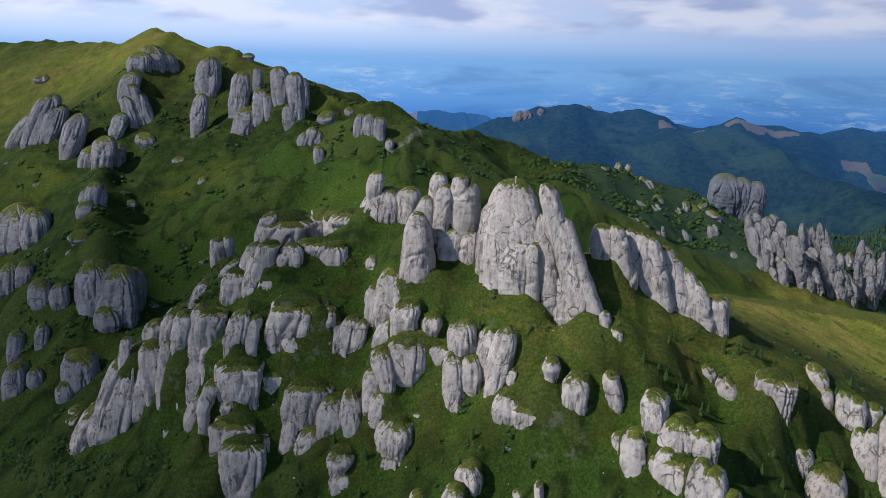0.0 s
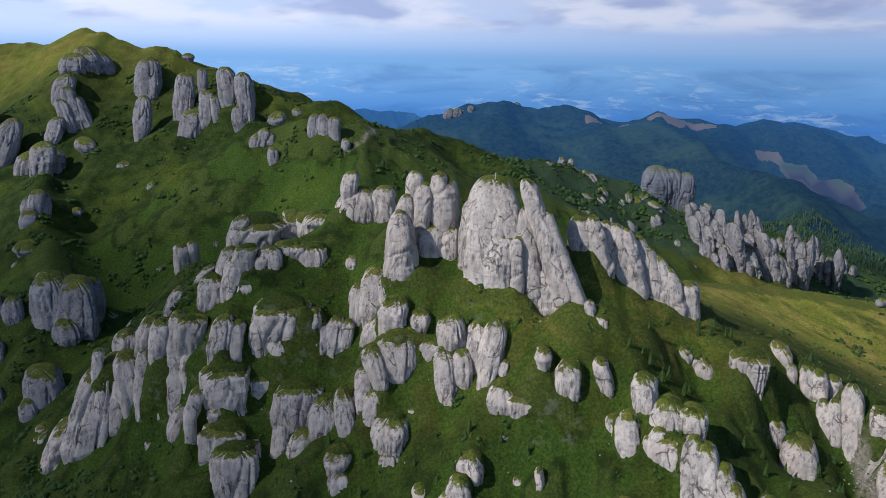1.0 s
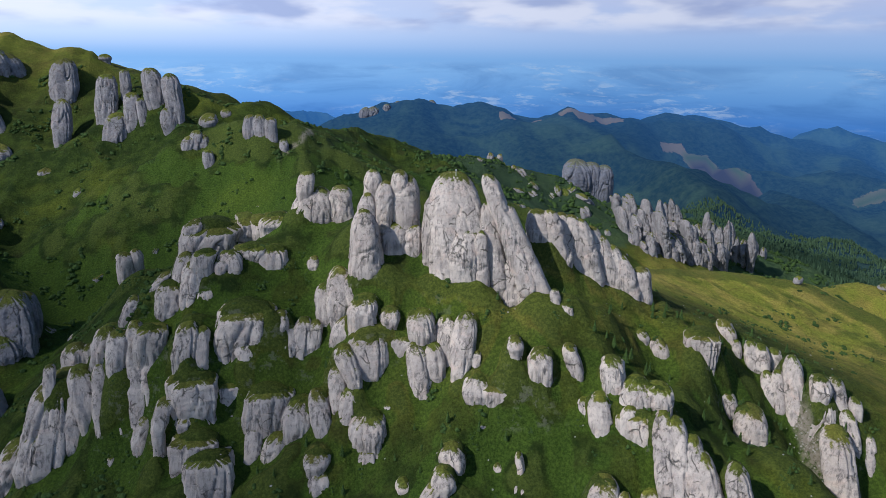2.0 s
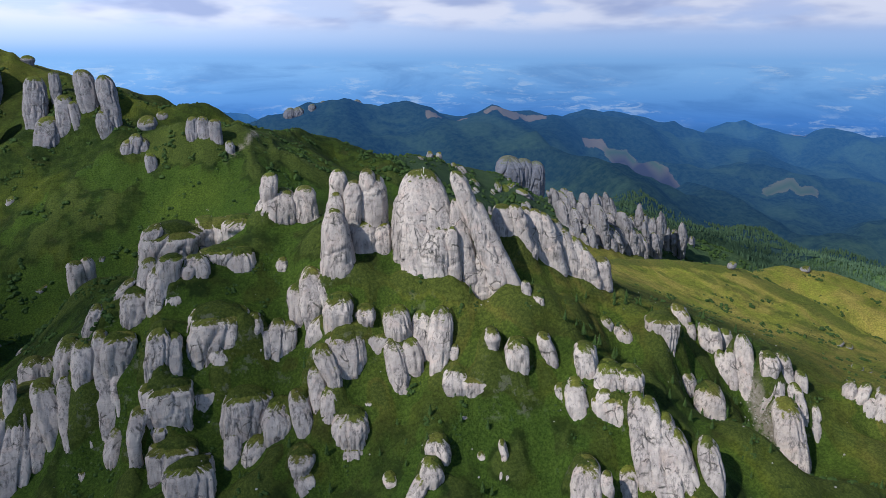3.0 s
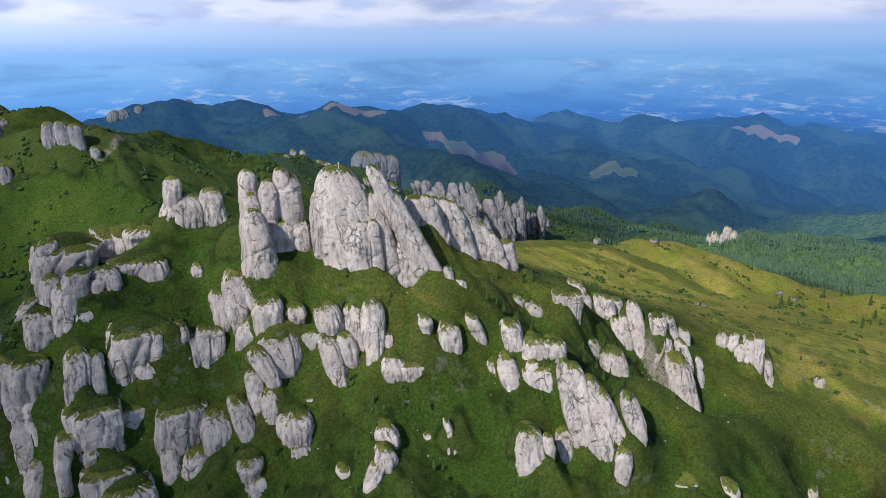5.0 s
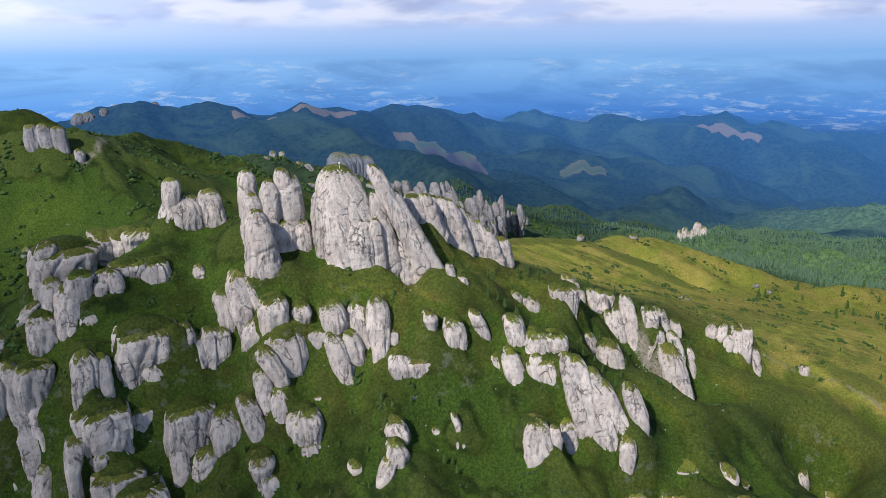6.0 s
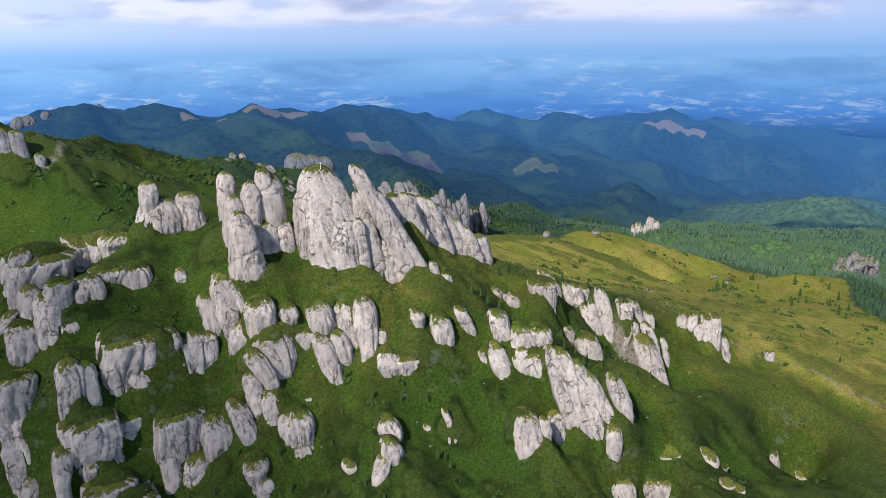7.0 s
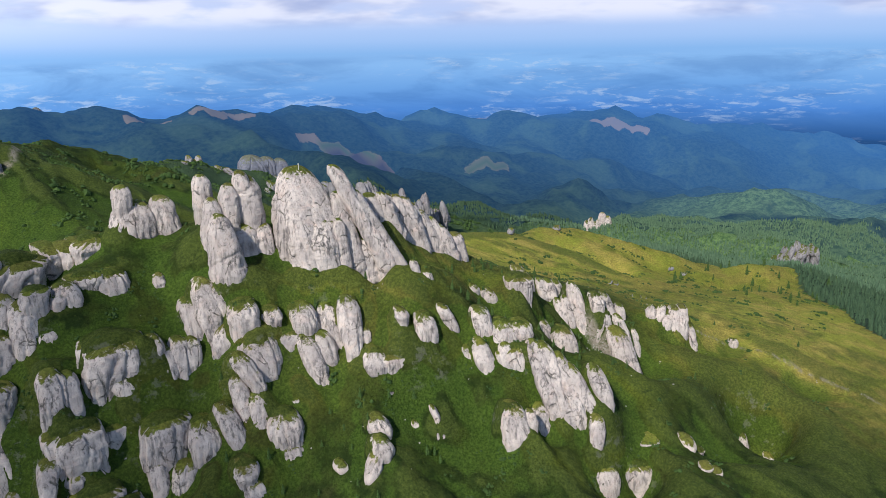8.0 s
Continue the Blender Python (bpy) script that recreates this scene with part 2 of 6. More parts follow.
def vapour_material():
    """Thin cloud: part of the light goes through, more at its rim."""
    m = Nodes("cloud_vapour")
    p = m.xyz(m.put("ShaderNodeTexCoord").outputs["Object"])
    rim = m.math("POWER", m.math("ADD", m.math("MULTIPLY", p[0], p[0]), m.math("MULTIPLY", p[1], p[1])), 0.5)
    mix = m.put("ShaderNodeMixShader", Fac=m.math("MULTIPLY", m.step(rim, 205.0, 120.0), 0.36))
    m.tree.links.new(m.put("ShaderNodeBsdfTransparent").outputs[0], mix.inputs[1])
    m.tree.links.new(m.put("ShaderNodeBsdfDiffuse", Color=(0.85, 0.86, 0.9, 1)).outputs[0], mix.inputs[2])
    m.tree.links.new(mix.outputs[0], m.out.inputs[0])
    return m.mat


GRASS = ground_material()
ROCK = rock_material("weathered_conglomerate", (0.65, 0.570, 0.515, 1), (0.40, 0.350, 0.325, 1), (0.62, 0.480, 0.410, 1), 1.0)
# grey copy of ROCK: shade and haze on far crags put into colour
ROCK_GREY = rock_material("shaded_grey_rock", (0.34, 0.32, 0.33, 1), (0.20, 0.195, 0.21, 1), (0.34, 0.27, 0.26, 1), 1.0)
# blue copy of the rock: haze before the farthest crags put into colour
ROCK_FAR = rock_material("haze_blue_rock", (0.200, 0.212, 0.262, 1), (0.130, 0.140, 0.180, 1), (0.185, 0.180, 0.210, 1), 0.6)
SPRUCE = leaf_material("spruce_needles", (0.020, 0.045, 0.026, 1), (0.070, 0.120, 0.062, 1))
# lighter copy of the spruce colour, with sunlight put into it
WOODS_LIT = leaf_material("sunlit_woods", (0.038, 0.078, 0.050, 1), (0.125, 0.200, 0.110, 1))
SHRUB = leaf_material("dwarf_pine_needles", (0.018, 0.042, 0.012, 1), (0.065, 0.110, 0.026, 1))
CLOUD = vapour_material()
FAR = distance_material()
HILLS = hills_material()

# ---- ground ----
def lattice(ix, iy, seed):
    """A repeatable random number in 0..1 for each corner of a grid."""
    h = (ix.astype(np.int64) * 374761393 + iy.astype(np.int64) * 668265263 + seed * 982451653) & 0xFFFFFFFF
    h = ((h ^ (h >> 13)) * 1274126177) & 0xFFFFFFFF
    return ((h ^ (h >> 16)) & 0xFFFFFF) / 16777215.0


def smooth_noise(x, y, seed):
    ix, iy = np.floor(x), np.floor(y)
    fx, fy = x - ix, y - iy
    fx, fy = fx * fx * (3 - 2 * fx), fy * fy * (3 - 2 * fy)
    a, b = lattice(ix, iy, seed), lattice(ix + 1, iy, seed)
    c, d = lattice(ix, iy + 1, seed), lattice(ix + 1, iy + 1, seed)
    return (a + (b - a) * fx) * (1 - fy) + (c + (d - c) * fx) * fy - 0.5


def relief(x, y, size, octaves, seed):
    total, amp = 0, 1.0
    for k in range(octaves):
        total = total + amp * smooth_noise(x / size * 2 ** k + 7.3 * k, y / size * 2 ** k - 3.1 * k, seed + k)
        amp *= 0.5
    return total


def bisect_left(values, x):
    lo, hi = 0, len(values)
    while lo < hi:
        mid = (lo + hi) // 2
        lo, hi = (mid + 1, hi) if values[mid] < x else (lo, mid)
    return lo


RIDGES = []


def ridge(left, right, *nodes):
    """A ridge line through (x, y, z) nodes, with the fall of the ground to the left and right of its way."""
    RIDGES.append((left, right, nodes))


SWELLS = []


def swell(x, y, rise, reach=13.0):
    """A hump or hollow; reach: metres from its middle to where it has fallen to six tenths."""
    SWELLS.append((x, y, rise, 2 * reach * reach))


MOUNDS = []


def mound(x, y, top, w, d, turn):
    """A hump of turf on the crown of a rock, running back into the slope."""
    MOUNDS.append((x, y, top, w, d, radians(turn)))


ridge(0.33, 1.10, (-85, 294, 69), (-60, 286, 76), (-30, 288, 86), (0, 286, 98), (28, 270, 86), (52, 260, 80), (86, 255, 85), (109, 250, 72), (150, 238, 50))  # front brow
ridge(0.39, 1.10, (-100, 312, 67), (-60, 320, 109), (-15, 310, 116), (40, 298, 107), (80, 290, 98), (115, 280, 85), (165, 268, 62), (200, 245, 48))  # tower crest
ridge(0.56, 0.47, (-20, 330, 80), (-20, 380, 96), (-20, 450, 107), (-23, 531, 130), (-30, 600, 141))  # saddle
ridge(0.50, 0.57, (-900, 1150, 180), (-526, 885, 188), (-413, 833, 191), (-342, 791, 194), (-269, 742, 206), (-206, 706, 190), (-158, 681, 175), (-97, 655, 155), (-20, 628, 135), (60, 643, 116))  # skyline of the big mountain
ridge(0.74, 0.77, (-269, 741, 206), (-271, 640, 170), (-262, 560, 112), (-230, 470, 85), (-190, 386, 60), (-200, 344, 35), (-230, 280, -5))  # spurA
ridge(0.66, 0.69, (-150, 690, 178), (-150, 600, 156), (-110, 560, 143), (-60, 500, 95))  # spurB
ridge(0.50, 0.36, (112, 290, 82), (150, 360, 71), (200, 388, 60), (245, 398, 52), (300, 406, 41), (345, 420, 30), (391, 434, 24), (430, 428, 14), (490, 355, -6), (520, 320, -26), (545, 292, -20), (590, 268, -30), (680, 240, -62), (800, 200, -112))  # meadow
ridge(0.22, 0.36, (200, 245, 43), (217, 222, 36), (247, 180, 11), (291, 156, -5), (345, 122, -36), (450, 70, -88))  # path
ridge(0.74, 0.60, (70, 250, 78), (84, 210, 54), (105, 183, 37), (141, 144, 3), (176, 120, 0))  # front
ridge(0.60, 0.64, (10, 262, 73), (12, 218, 42), (9, 200, 35), (5, 160, 5))  # frontM
ridge(0.69, 0.95, (-80, 290, 89), (-75, 250, 24), (-70, 200, 8), (-65, 150, -30))  # frontL
ridge(0.50, 0.87, (-95, 332, 71), (-60, 345, 102), (-16, 335, 115), (25, 318, 105), (80, 300, 96))  # knolls behind the towers
ridge(0.80, 0.90, (-98, 284, 40), (-125, 265, 15), (-153, 272, 11), (-200, 240, -25))  # west
ridge(0.50, 0.33, (60, 643, 114), (120, 688, 90), (177, 697, 84), (223, 698, 65), (266, 705, 52), (313, 717, 39), (369, 733, 26), (445, 757, 0), (500, 772, -18), (600, 810, -60), (700, 850, -110))  # east

swell(165, 212, -26.7)
swell(191, 149, -20.8)
swell(57, 251, 14.6)
swell(-237, 385, 19.4)
swell(397, 359, -12.1)
swell(141, 144, -17.7)
swell(-102, 272, -9.9)
swell(182, 191, -16.5)
swell(-120, 385, 13.5)
swell(18, 285, 7.0)
swell(176, 129, -14.3)
swell(379, 400, -11.4)
swell(470, 283, -11.0)
swell(63, 319, 8.4)
swell(247, 140, -10.1)
swell(-17, 242, -6.7)
swell(230, 182, -6.0)
swell(6, 316, 8.8)
swell(215, 219, -6.5)
swell(-101, 308, 4.8)
swell(59, 204, -5.3)
swell(-219, 379, 7.5)
swell(-184, 377, -4.7)
swell(-48, 304, -3.9)
swell(-15, 440, -4.5)
swell(112, 266, 5.2)
swell(457, 355, -4.7)
swell(389, 347, -8.7)
swell(74, 286, 7.0)
swell(-124, 295, 5.6)
swell(94, 284, -4.6)
swell(-33, 255, -5.7)
swell(132, 688, -3.9)
swell(251, 183, -6.2)
swell(105, 183, -3.7)
swell(9, 262, -6.5)
swell(-47, 503, 3.4)
swell(355, 411, -3.4)
swell(29, 271, 5.6)
swell(-123, 267, -3.7)
swell(-113, 578, 2.9)
swell(59, 598, -2.6)
swell(41, 231, -3.1)
swell(263, 165, 2.9)
swell(-99, 540, -2.2)
swell(-23, 531, -2.3)

swell(202, 137, -12.9, 8.5)
swell(40, 235, 9.2, 8.5)
swell(-54, 261, -6.2, 8.5)
swell(99, 154, -18.4, 8.5)
swell(74, 213, 5.6, 8.5)
swell(-99, 289, -7.6, 8.5)
swell(82, 160, -13.9, 8.5)
swell(72, 279, 7.6, 8.5)
swell(-76, 243, -15.9, 8.5)
swell(137, 220, -10.7, 8.5)
swell(-124, 288, -6.9, 8.5)
swell(162, 248, -4.1, 8.5)
swell(36, 268, 7.0, 8.5)
swell(-31, 284, -5.0, 8.5)
swell(-19, 251, 5.7, 8.5)
swell(154, 184, -5.9, 8.5)
swell(-32, 333, 8.6, 8.5)
swell(-30, 306, -5.1, 8.5)
swell(193, 148, -4.6, 8.5)
swell(176, 219, 5.6, 8.5)
swell(219, 213, 5.2, 8.5)
swell(-161, 290, -10.3, 8.5)
swell(-10, 280, 4.9, 8.5)
swell(-76, 260, -3.7, 8.5)
swell(144, 233, -6.1, 8.5)
swell(97, 278, 4.2, 8.5)
swell(-78, 334, -7.6, 8.5)
swell(45, 214, 4.6, 8.5)
swell(28, 243, 3.9, 8.5)
swell(-92, 316, 5.8, 8.5)
swell(87, 144, -5.3, 8.5)
swell(105, 253, -3.1, 8.5)
swell(104, 185, 7.7, 8.5)
swell(-144, 283, -7.6, 8.5)
swell(-140, 296, 10.1, 8.5)
swell(221, 192, -5.4, 8.5)
swell(177, 142, -3.2, 8.5)
swell(91, 217, 5.7, 8.5)
swell(61, 196, 5.9, 8.5)
swell(73, 184, -7.3, 8.5)
swell(62, 227, 2.0, 8.5)
swell(-49, 281, 6.6, 8.5)
swell(161, 234, -6.8, 8.5)
swell(166, 193, -5.8, 8.5)
swell(-67, 281, -2.9, 8.5)
swell(-38, 267, -4.0, 8.5)
swell(-128, 319, -3.2, 8.5)
swell(-133, 288, -11.4, 8.5)
swell(179, 234, 5.2, 8.5)
swell(207, 142, -12.2, 8.5)
swell(129, 249, 5.7, 8.5)
swell(-107, 315, 8.2, 8.5)
swell(188, 133, -3.7, 8.5)
swell(61, 182, 5.6, 8.5)
swell(-156, 308, -7.2, 8.5)
swell(-14, 267, 5.1, 8.5)
swell(6, 208, 2.7, 8.5)
swell(-114, 278, -5.0, 8.5)
swell(-98, 299, -5.3, 8.5)
swell(74, 152, -3.1, 8.5)
swell(-60, 256, -8.2, 8.5)
swell(125, 208, -2.9, 8.5)
swell(-61, 353, -3.3, 8.5)
swell(90, 202, 4.0, 8.5)
swell(155, 257, -3.4, 8.5)
swell(227, 205, 5.9, 8.5)
swell(11, 290, -2.0, 8.5)
swell(134, 231, -5.8, 8.5)
swell(-141, 305, 8.4, 8.5)
swell(63, 283, 5.5, 8.5)
swell(-43, 345, 4.5, 8.5)
swell(-48, 308, -3.6, 8.5)
swell(-64, 305, 2.7, 8.5)
swell(48, 228, 5.6, 8.5)
swell(-29, 314, -6.8, 8.5)
swell(-136, 331, 4.0, 8.5)
swell(78, 229, 4.8, 8.5)
swell(201, 155, -6.4, 8.5)
swell(-91, 263, -2.1, 8.5)
swell(107, 164, -7.6, 8.5)
swell(98, 170, 4.9, 8.5)
swell(-32, 246, 2.8, 8.5)
swell(211, 204, -3.7, 8.5)
swell(-25, 296, -3.7, 8.5)
swell(49, 264, -1.7, 8.5)
swell(25, 232, 4.0, 8.5)
swell(-81, 279, 6.4, 8.5)
swell(-136, 316, -5.6, 8.5)
swell(-62, 340, -2.5, 8.5)
swell(-77, 286, -5.3, 8.5)
swell(-71, 270, -5.4, 8.5)
swell(-98, 280, -3.6, 8.5)
swell(183, 206, -4.2, 8.5)
swell(66, 209, 3.8, 8.5)
swell(111, 247, -5.0, 8.5)
swell(-111, 302, -3.1, 8.5)
swell(88, 278, 2.7, 8.5)
swell(214, 218, 5.0, 8.5)
swell(-112, 289, 4.8, 8.5)
swell(-48, 263, -6.6, 8.5)
swell(33, 253, 2.7, 8.5)
swell(174, 207, 4.3, 8.5)
swell(125, 240, 4.1, 8.5)
swell(-36, 230, -1.5, 8.5)
swell(-14, 327, -1.3, 8.5)
swell(-22, 275, -3.0, 8.5)
swell(-36, 286, -5.0, 8.5)
swell(7, 246, -1.8, 8.5)
swell(137, 240, -4.4, 8.5)
swell(9, 259, 1.3, 8.5)
swell(-84, 275, 5.7, 4.5)
swell(-10, 283, 6.4, 4.5)
swell(-60, 275, 3.4, 4.5)
swell(40, 235, 6.5, 4.5)
swell(9, 259, 5.5, 4.5)
swell(173, 225, 6.3, 4.5)
swell(166, 218, -4.3, 4.5)
swell(-14, 267, 5.7, 4.5)
swell(98, 170, 4.6, 4.5)
swell(-49, 281, 6.6, 4.5)
swell(-71, 270, -4.4, 4.5)
swell(-19, 251, 4.4, 4.5)
swell(-98, 309, 4.0, 4.5)
swell(-76, 243, -3.9, 4.5)
swell(-77, 308, 2.0, 4.5)
swell(-112, 289, 3.9, 4.5)
swell(99, 154, -3.6, 4.5)
swell(17, 275, 3.3, 4.5)
swell(73, 184, -6.8, 4.5)
swell(-133, 288, -3.6, 4.5)
swell(79, 183, 5.5, 4.5)
swell(-114, 278, -3.4, 4.5)
swell(-103, 277, 3.0, 4.5)
swell(-140, 296, 3.3, 4.5)
swell(-74, 300, -4.4, 4.5)
swell(82, 160, -5.0, 4.5)
swell(-10, 276, -8.0, 4.5)
swell(-54, 261, 5.3, 4.5)
swell(-2, 260, -6.3, 4.5)
swell(85, 167, 5.0, 4.5)
swell(86, 174, -3.1, 4.5)
swell(-110, 305, 7.7, 4.5)
swell(-118, 311, -4.7, 4.5)
swell(-124, 306, 3.4, 4.5)
swell(-51, 274, -4.8, 4.5)
swell(-32, 333, 8.3, 4.5)
swell(-25, 329, -2.6, 4.5)
swell(-99, 289, 2.4, 4.5)
swell(35, 210, 5.0, 4.5)
swell(48, 228, 5.1, 4.5)
swell(43, 225, -4.0, 4.5)
swell(87, 207, 2.2, 4.5)
swell(-3, 264, 4.9, 4.5)
swell(21, 243, 2.9, 4.5)
swell(-14, 257, -2.6, 4.5)
swell(137, 220, -2.3, 4.5)
swell(-52, 252, -2.2, 4.5)
swell(36, 268, 1.3, 4.5)
swell(54, 259, 3.1, 4.5)
swell(-161, 290, -2.2, 4.5)
swell(61, 182, 3.2, 4.5)
swell(54, 183, -2.8, 4.5)
swell(-91, 263, -10.2, 4.5)
swell(-94, 261, 13.5, 4.5)
swell(183, 206, -3.8, 4.5)
swell(202, 137, -2.1, 4.5)
swell(-84, 336, -1.9, 4.5)
swell(33, 253, 2.0, 4.5)
swell(166, 193, -3.9, 4.5)
swell(165, 199, 3.3, 4.5)
swell(32, 206, -3.9, 4.5)
swell(-128, 319, -1.9, 4.5)
swell(180, 211, 3.0, 4.5)
swell(155, 257, -1.5, 4.5)
swell(18, 286, -1.4, 4.5)
swell(20, 250, -1.8, 4.5)
swell(-2, 280, 1.8, 4.5)
swell(-16, 284, 7.7, 4.5)
swell(-16, 280, -6.7, 4.5)
swell(221, 192, -2.3, 4.5)
swell(217, 201, 3.2, 4.5)
swell(211, 204, -4.2, 4.5)
swell(-90, 257, -4.3, 4.5)
swell(-81, 253, 2.0, 4.5)
swell(33, 230, -1.9, 4.5)
swell(-88, 308, -1.7, 4.5)
swell(-63, 324, -1.6, 4.5)
swell(-32, 330, -5.7, 4.5)
swell(181, 221, -3.1, 4.5)
swell(187, 219, 2.5, 4.5)
swell(159, 236, -1.2, 4.5)
swell(49, 264, -3.4, 4.5)
swell(72, 279, 1.2, 4.5)
swell(-60, 256, -1.8, 4.5)
swell(107, 272, 1.9, 4.5)
swell(-42, 252, 1.4, 4.5)
swell(-16, 238, 1.1, 4.5)
swell(-36, 234, 3.5, 4.5)
swell(-36, 230, -3.0, 4.5)
swell(91, 276, 2.6, 4.5)
swell(84, 280, -2.1, 4.5)
swell(97, 278, -1.6, 4.5)
swell(67, 247, -0.8, 4.5)
swell(211, 209, 1.8, 4.5)
swell(73, 218, 1.2, 4.5)
swell(-57, 267, -3.4, 4.5)
swell(7, 246, -0.9, 4.5)
swell(114, 272, -1.1, 4.5)
swell(111, 247, -1.5, 4.5)
swell(-43, 287, -2.5, 4.5)
swell(196, 150, 0.8, 4.5)
swell(-110, 300, -4.1, 4.5)
swell(-119, 298, 2.7, 4.5)
swell(-144, 283, -1.1, 4.5)
swell(-117, 304, -3.0, 4.5)
swell(62, 227, 1.0, 4.5)
swell(-2, 294, -0.9, 4.5)
swell(125, 240, 1.0, 4.5)
swell(168, 250, -0.8, 4.5)
swell(-82, 265, 3.3, 4.5)
swell(-91, 273, -4.3, 4.5)
swell(105, 253, 1.1, 4.5)
swell(-62, 279, 3.6, 4.5)
swell(-62, 285, -3.6, 4.5)
swell(73, 152, 0.6, 4.5)
swell(-70, 305, 1.3, 4.5)
swell(-78, 306, 3.6, 4.5)
swell(47, 237, -2.6, 4.5)
swell(-87, 276, 3.5, 4.5)
swell(-68, 547, 11.3, 16)
swell(-117, 592, 17.5, 16)
swell(-257, 577, -3.5, 16)
swell(-54, 524, 5.9, 16)
swell(-259, 607, -6.2, 16)
swell(-263, 511, 8.7, 16)
swell(-172, 590, -2.8, 16)
swell(73, 606, -4.3, 16)
swell(-296, 564, -6.0, 16)
swell(-270, 538, 8.5, 16)
swell(-201, 617, -1.1, 16)
swell(-98, 535, 4.4, 16)
swell(-280, 662, 4.2, 16)
swell(-259, 636, -10.8, 16)
swell(-74, 556, 12.6, 16)
swell(-135, 604, 9.1, 16)
swell(-150, 580, -3.7, 16)
swell(-201, 590, -5.0, 16)
swell(93, 550, 3.1, 16)
swell(-348, 593, -5.1, 16)
swell(-48, 538, 10.1, 16)
swell(-207, 652, 5.4, 16)
swell(-241, 591, -6.1, 16)
swell(-298, 592, -3.2, 16)
swell(-324, 633, 6.6, 16)
swell(-346, 637, -5.2, 16)
swell(-246, 489, 3.3, 16)
swell(-41, 520, -6.6, 16)
swell(-255, 657, 3.1, 16)
swell(-261, 554, -4.2, 16)
swell(57, 617, -4.1, 16)
swell(-328, 600, 4.3, 16)
swell(70, 581, -3.2, 16)
swell(-59, 524, 6.8, 16)
swell(-22, 542, 2.0, 16)
swell(-281, 633, 2.1, 16)
swell(-308, 610, -2.9, 16)
swell(-204, 628, -3.6, 16)
swell(-113, 565, -2.3, 16)
swell(-98, 568, 6.3, 16)
swell(-234, 569, 2.9, 16)
swell(-159, 598, -5.1, 16)
swell(-160, 612, 3.7, 16)
swell(-249, 578, -4.4, 16)
swell(88, 570, 2.2, 16)
swell(-281, 605, -2.1, 16)
swell(-274, 654, 3.1, 16)
swell(-106, 559, -3.7, 16)
swell(-130, 584, -2.8, 16)
swell(-289, 760, 10, 24)
swell(-140, 692, -11, 16)
swell(-45, 655, 14, 20)
swell(-74, 718, 6, 16)
swell(926, 1955, -22, 70)
swell(1075, 2000, -42, 80)
swell(1260, 2056, -26, 70)
swell(1900, 1920, -24, 80)
swell(2202, 1690, -34, 70)
swell(455, 2071, -24, 40)

mound(-75.9, 343.9, 112.0, 23.9, 14.0, -1)
mound(-81.5, 342.9, 114.1, 7.7, 6.4, -1)
mound(-61.7, 348.4, 111.0, 9.6, 8.0, -3)
mound(-54.5, 347.0, 111.2, 6.5, 5.4, -3)
mound(-43.9, 339.6, 116.0, 12.2, 10.2, -5)
mound(-67.2, 311.8, 105.8, 6.8, 5.6, -2)
mound(-64.5, 312.1, 105.9, 7.8, 6.5, -2)
mound(-56.7, 315.7, 107.4, 11.4, 6.7, -5)
mound(-47.0, 314.6, 106.7, 11.5, 6.8, -5)
mound(-84.6, 318.5, 103.6, 7.2, 6.0, 1)
mound(-80.2, 311.7, 101.6, 9.0, 7.5, 0)
mound(-75.7, 310.6, 107.2, 8.6, 5.1, 0)
mound(-76.7, 305.9, 92.6, 5.7, 4.8, -1)
mound(-91.2, 311.6, 94.0, 10.4, 8.6, 2)
mound(-106.4, 312.3, 87.7, 5.1, 4.3, 6)
mound(-29.4, 311.1, 101.7, 5.6, 4.7, -5)
mound(-59.1, 288.2, 88.5, 21.2, 12.5, -3)
mound(-62.1, 282.1, 76.2, 7.8, 6.5, -3)
mound(-45.4, 284.8, 85.6, 7.7, 6.4, -6)
mound(-43.0, 283.3, 80.7, 7.5, 6.2, -6)
mound(-36.2, 283.3, 81.9, 6.6, 5.5, -8)
mound(-31.5, 282.0, 81.1, 5.7, 4.7, -8)
mound(-82.3, 284.2, 83.2, 7.5, 6.3, 1)
mound(-77.3, 283.9, 80.9, 5.8, 4.9, -1)
mound(-117.7, 306.6, 75.4, 9.1, 7.6, 6)
mound(-110.9, 298.9, 76.8, 7.2, 6.0, 5)
mound(-109.8, 297.1, 64.7, 7.6, 6.3, 5)
mound(-106.0, 301.7, 77.9, 7.1, 5.9, 4)
mound(-98.0, 295.2, 80.1, 10.9, 6.4, 3)
mound(-99.2, 294.7, 67.9, 8.1, 6.8, 3)
mound(-117.2, 298.4, 60.6, 8.9, 7.4, 6)
mound(-120.8, 298.0, 62.7, 5.3, 4.4, 6)
mound(-98.4, 282.9, 48.1, 9.7, 8.1, 4)
mound(-90.7, 270.1, 58.5, 5.5, 4.6, 0)
mound(-80.5, 273.9, 66.1, 17.1, 10.0, 0)
mound(-67.5, 276.7, 61.8, 12.7, 7.4, -2)
mound(-84.4, 267.7, 52.1, 6.9, 5.8, 0)
mound(-88.0, 271.3, 41.0, 11.4, 9.5, 2)
mound(-79.3, 261.0, 46.7, 15.9, 9.3, -0)
mound(-75.9, 255.0, 41.4, 16.6, 9.7, -1)
mound(-89.4, 270.1, 39.7, 9.4, 7.8, 2)
mound(-51.2, 269.2, 60.1, 17.1, 10.1, -5)
mound(-38.9, 262.1, 56.5, 11.2, 9.3, -7)
mound(-32.7, 258.1, 61.2, 7.3, 6.1, -9)
mound(-57.5, 264.6, 46.1, 6.0, 5.0, -4)
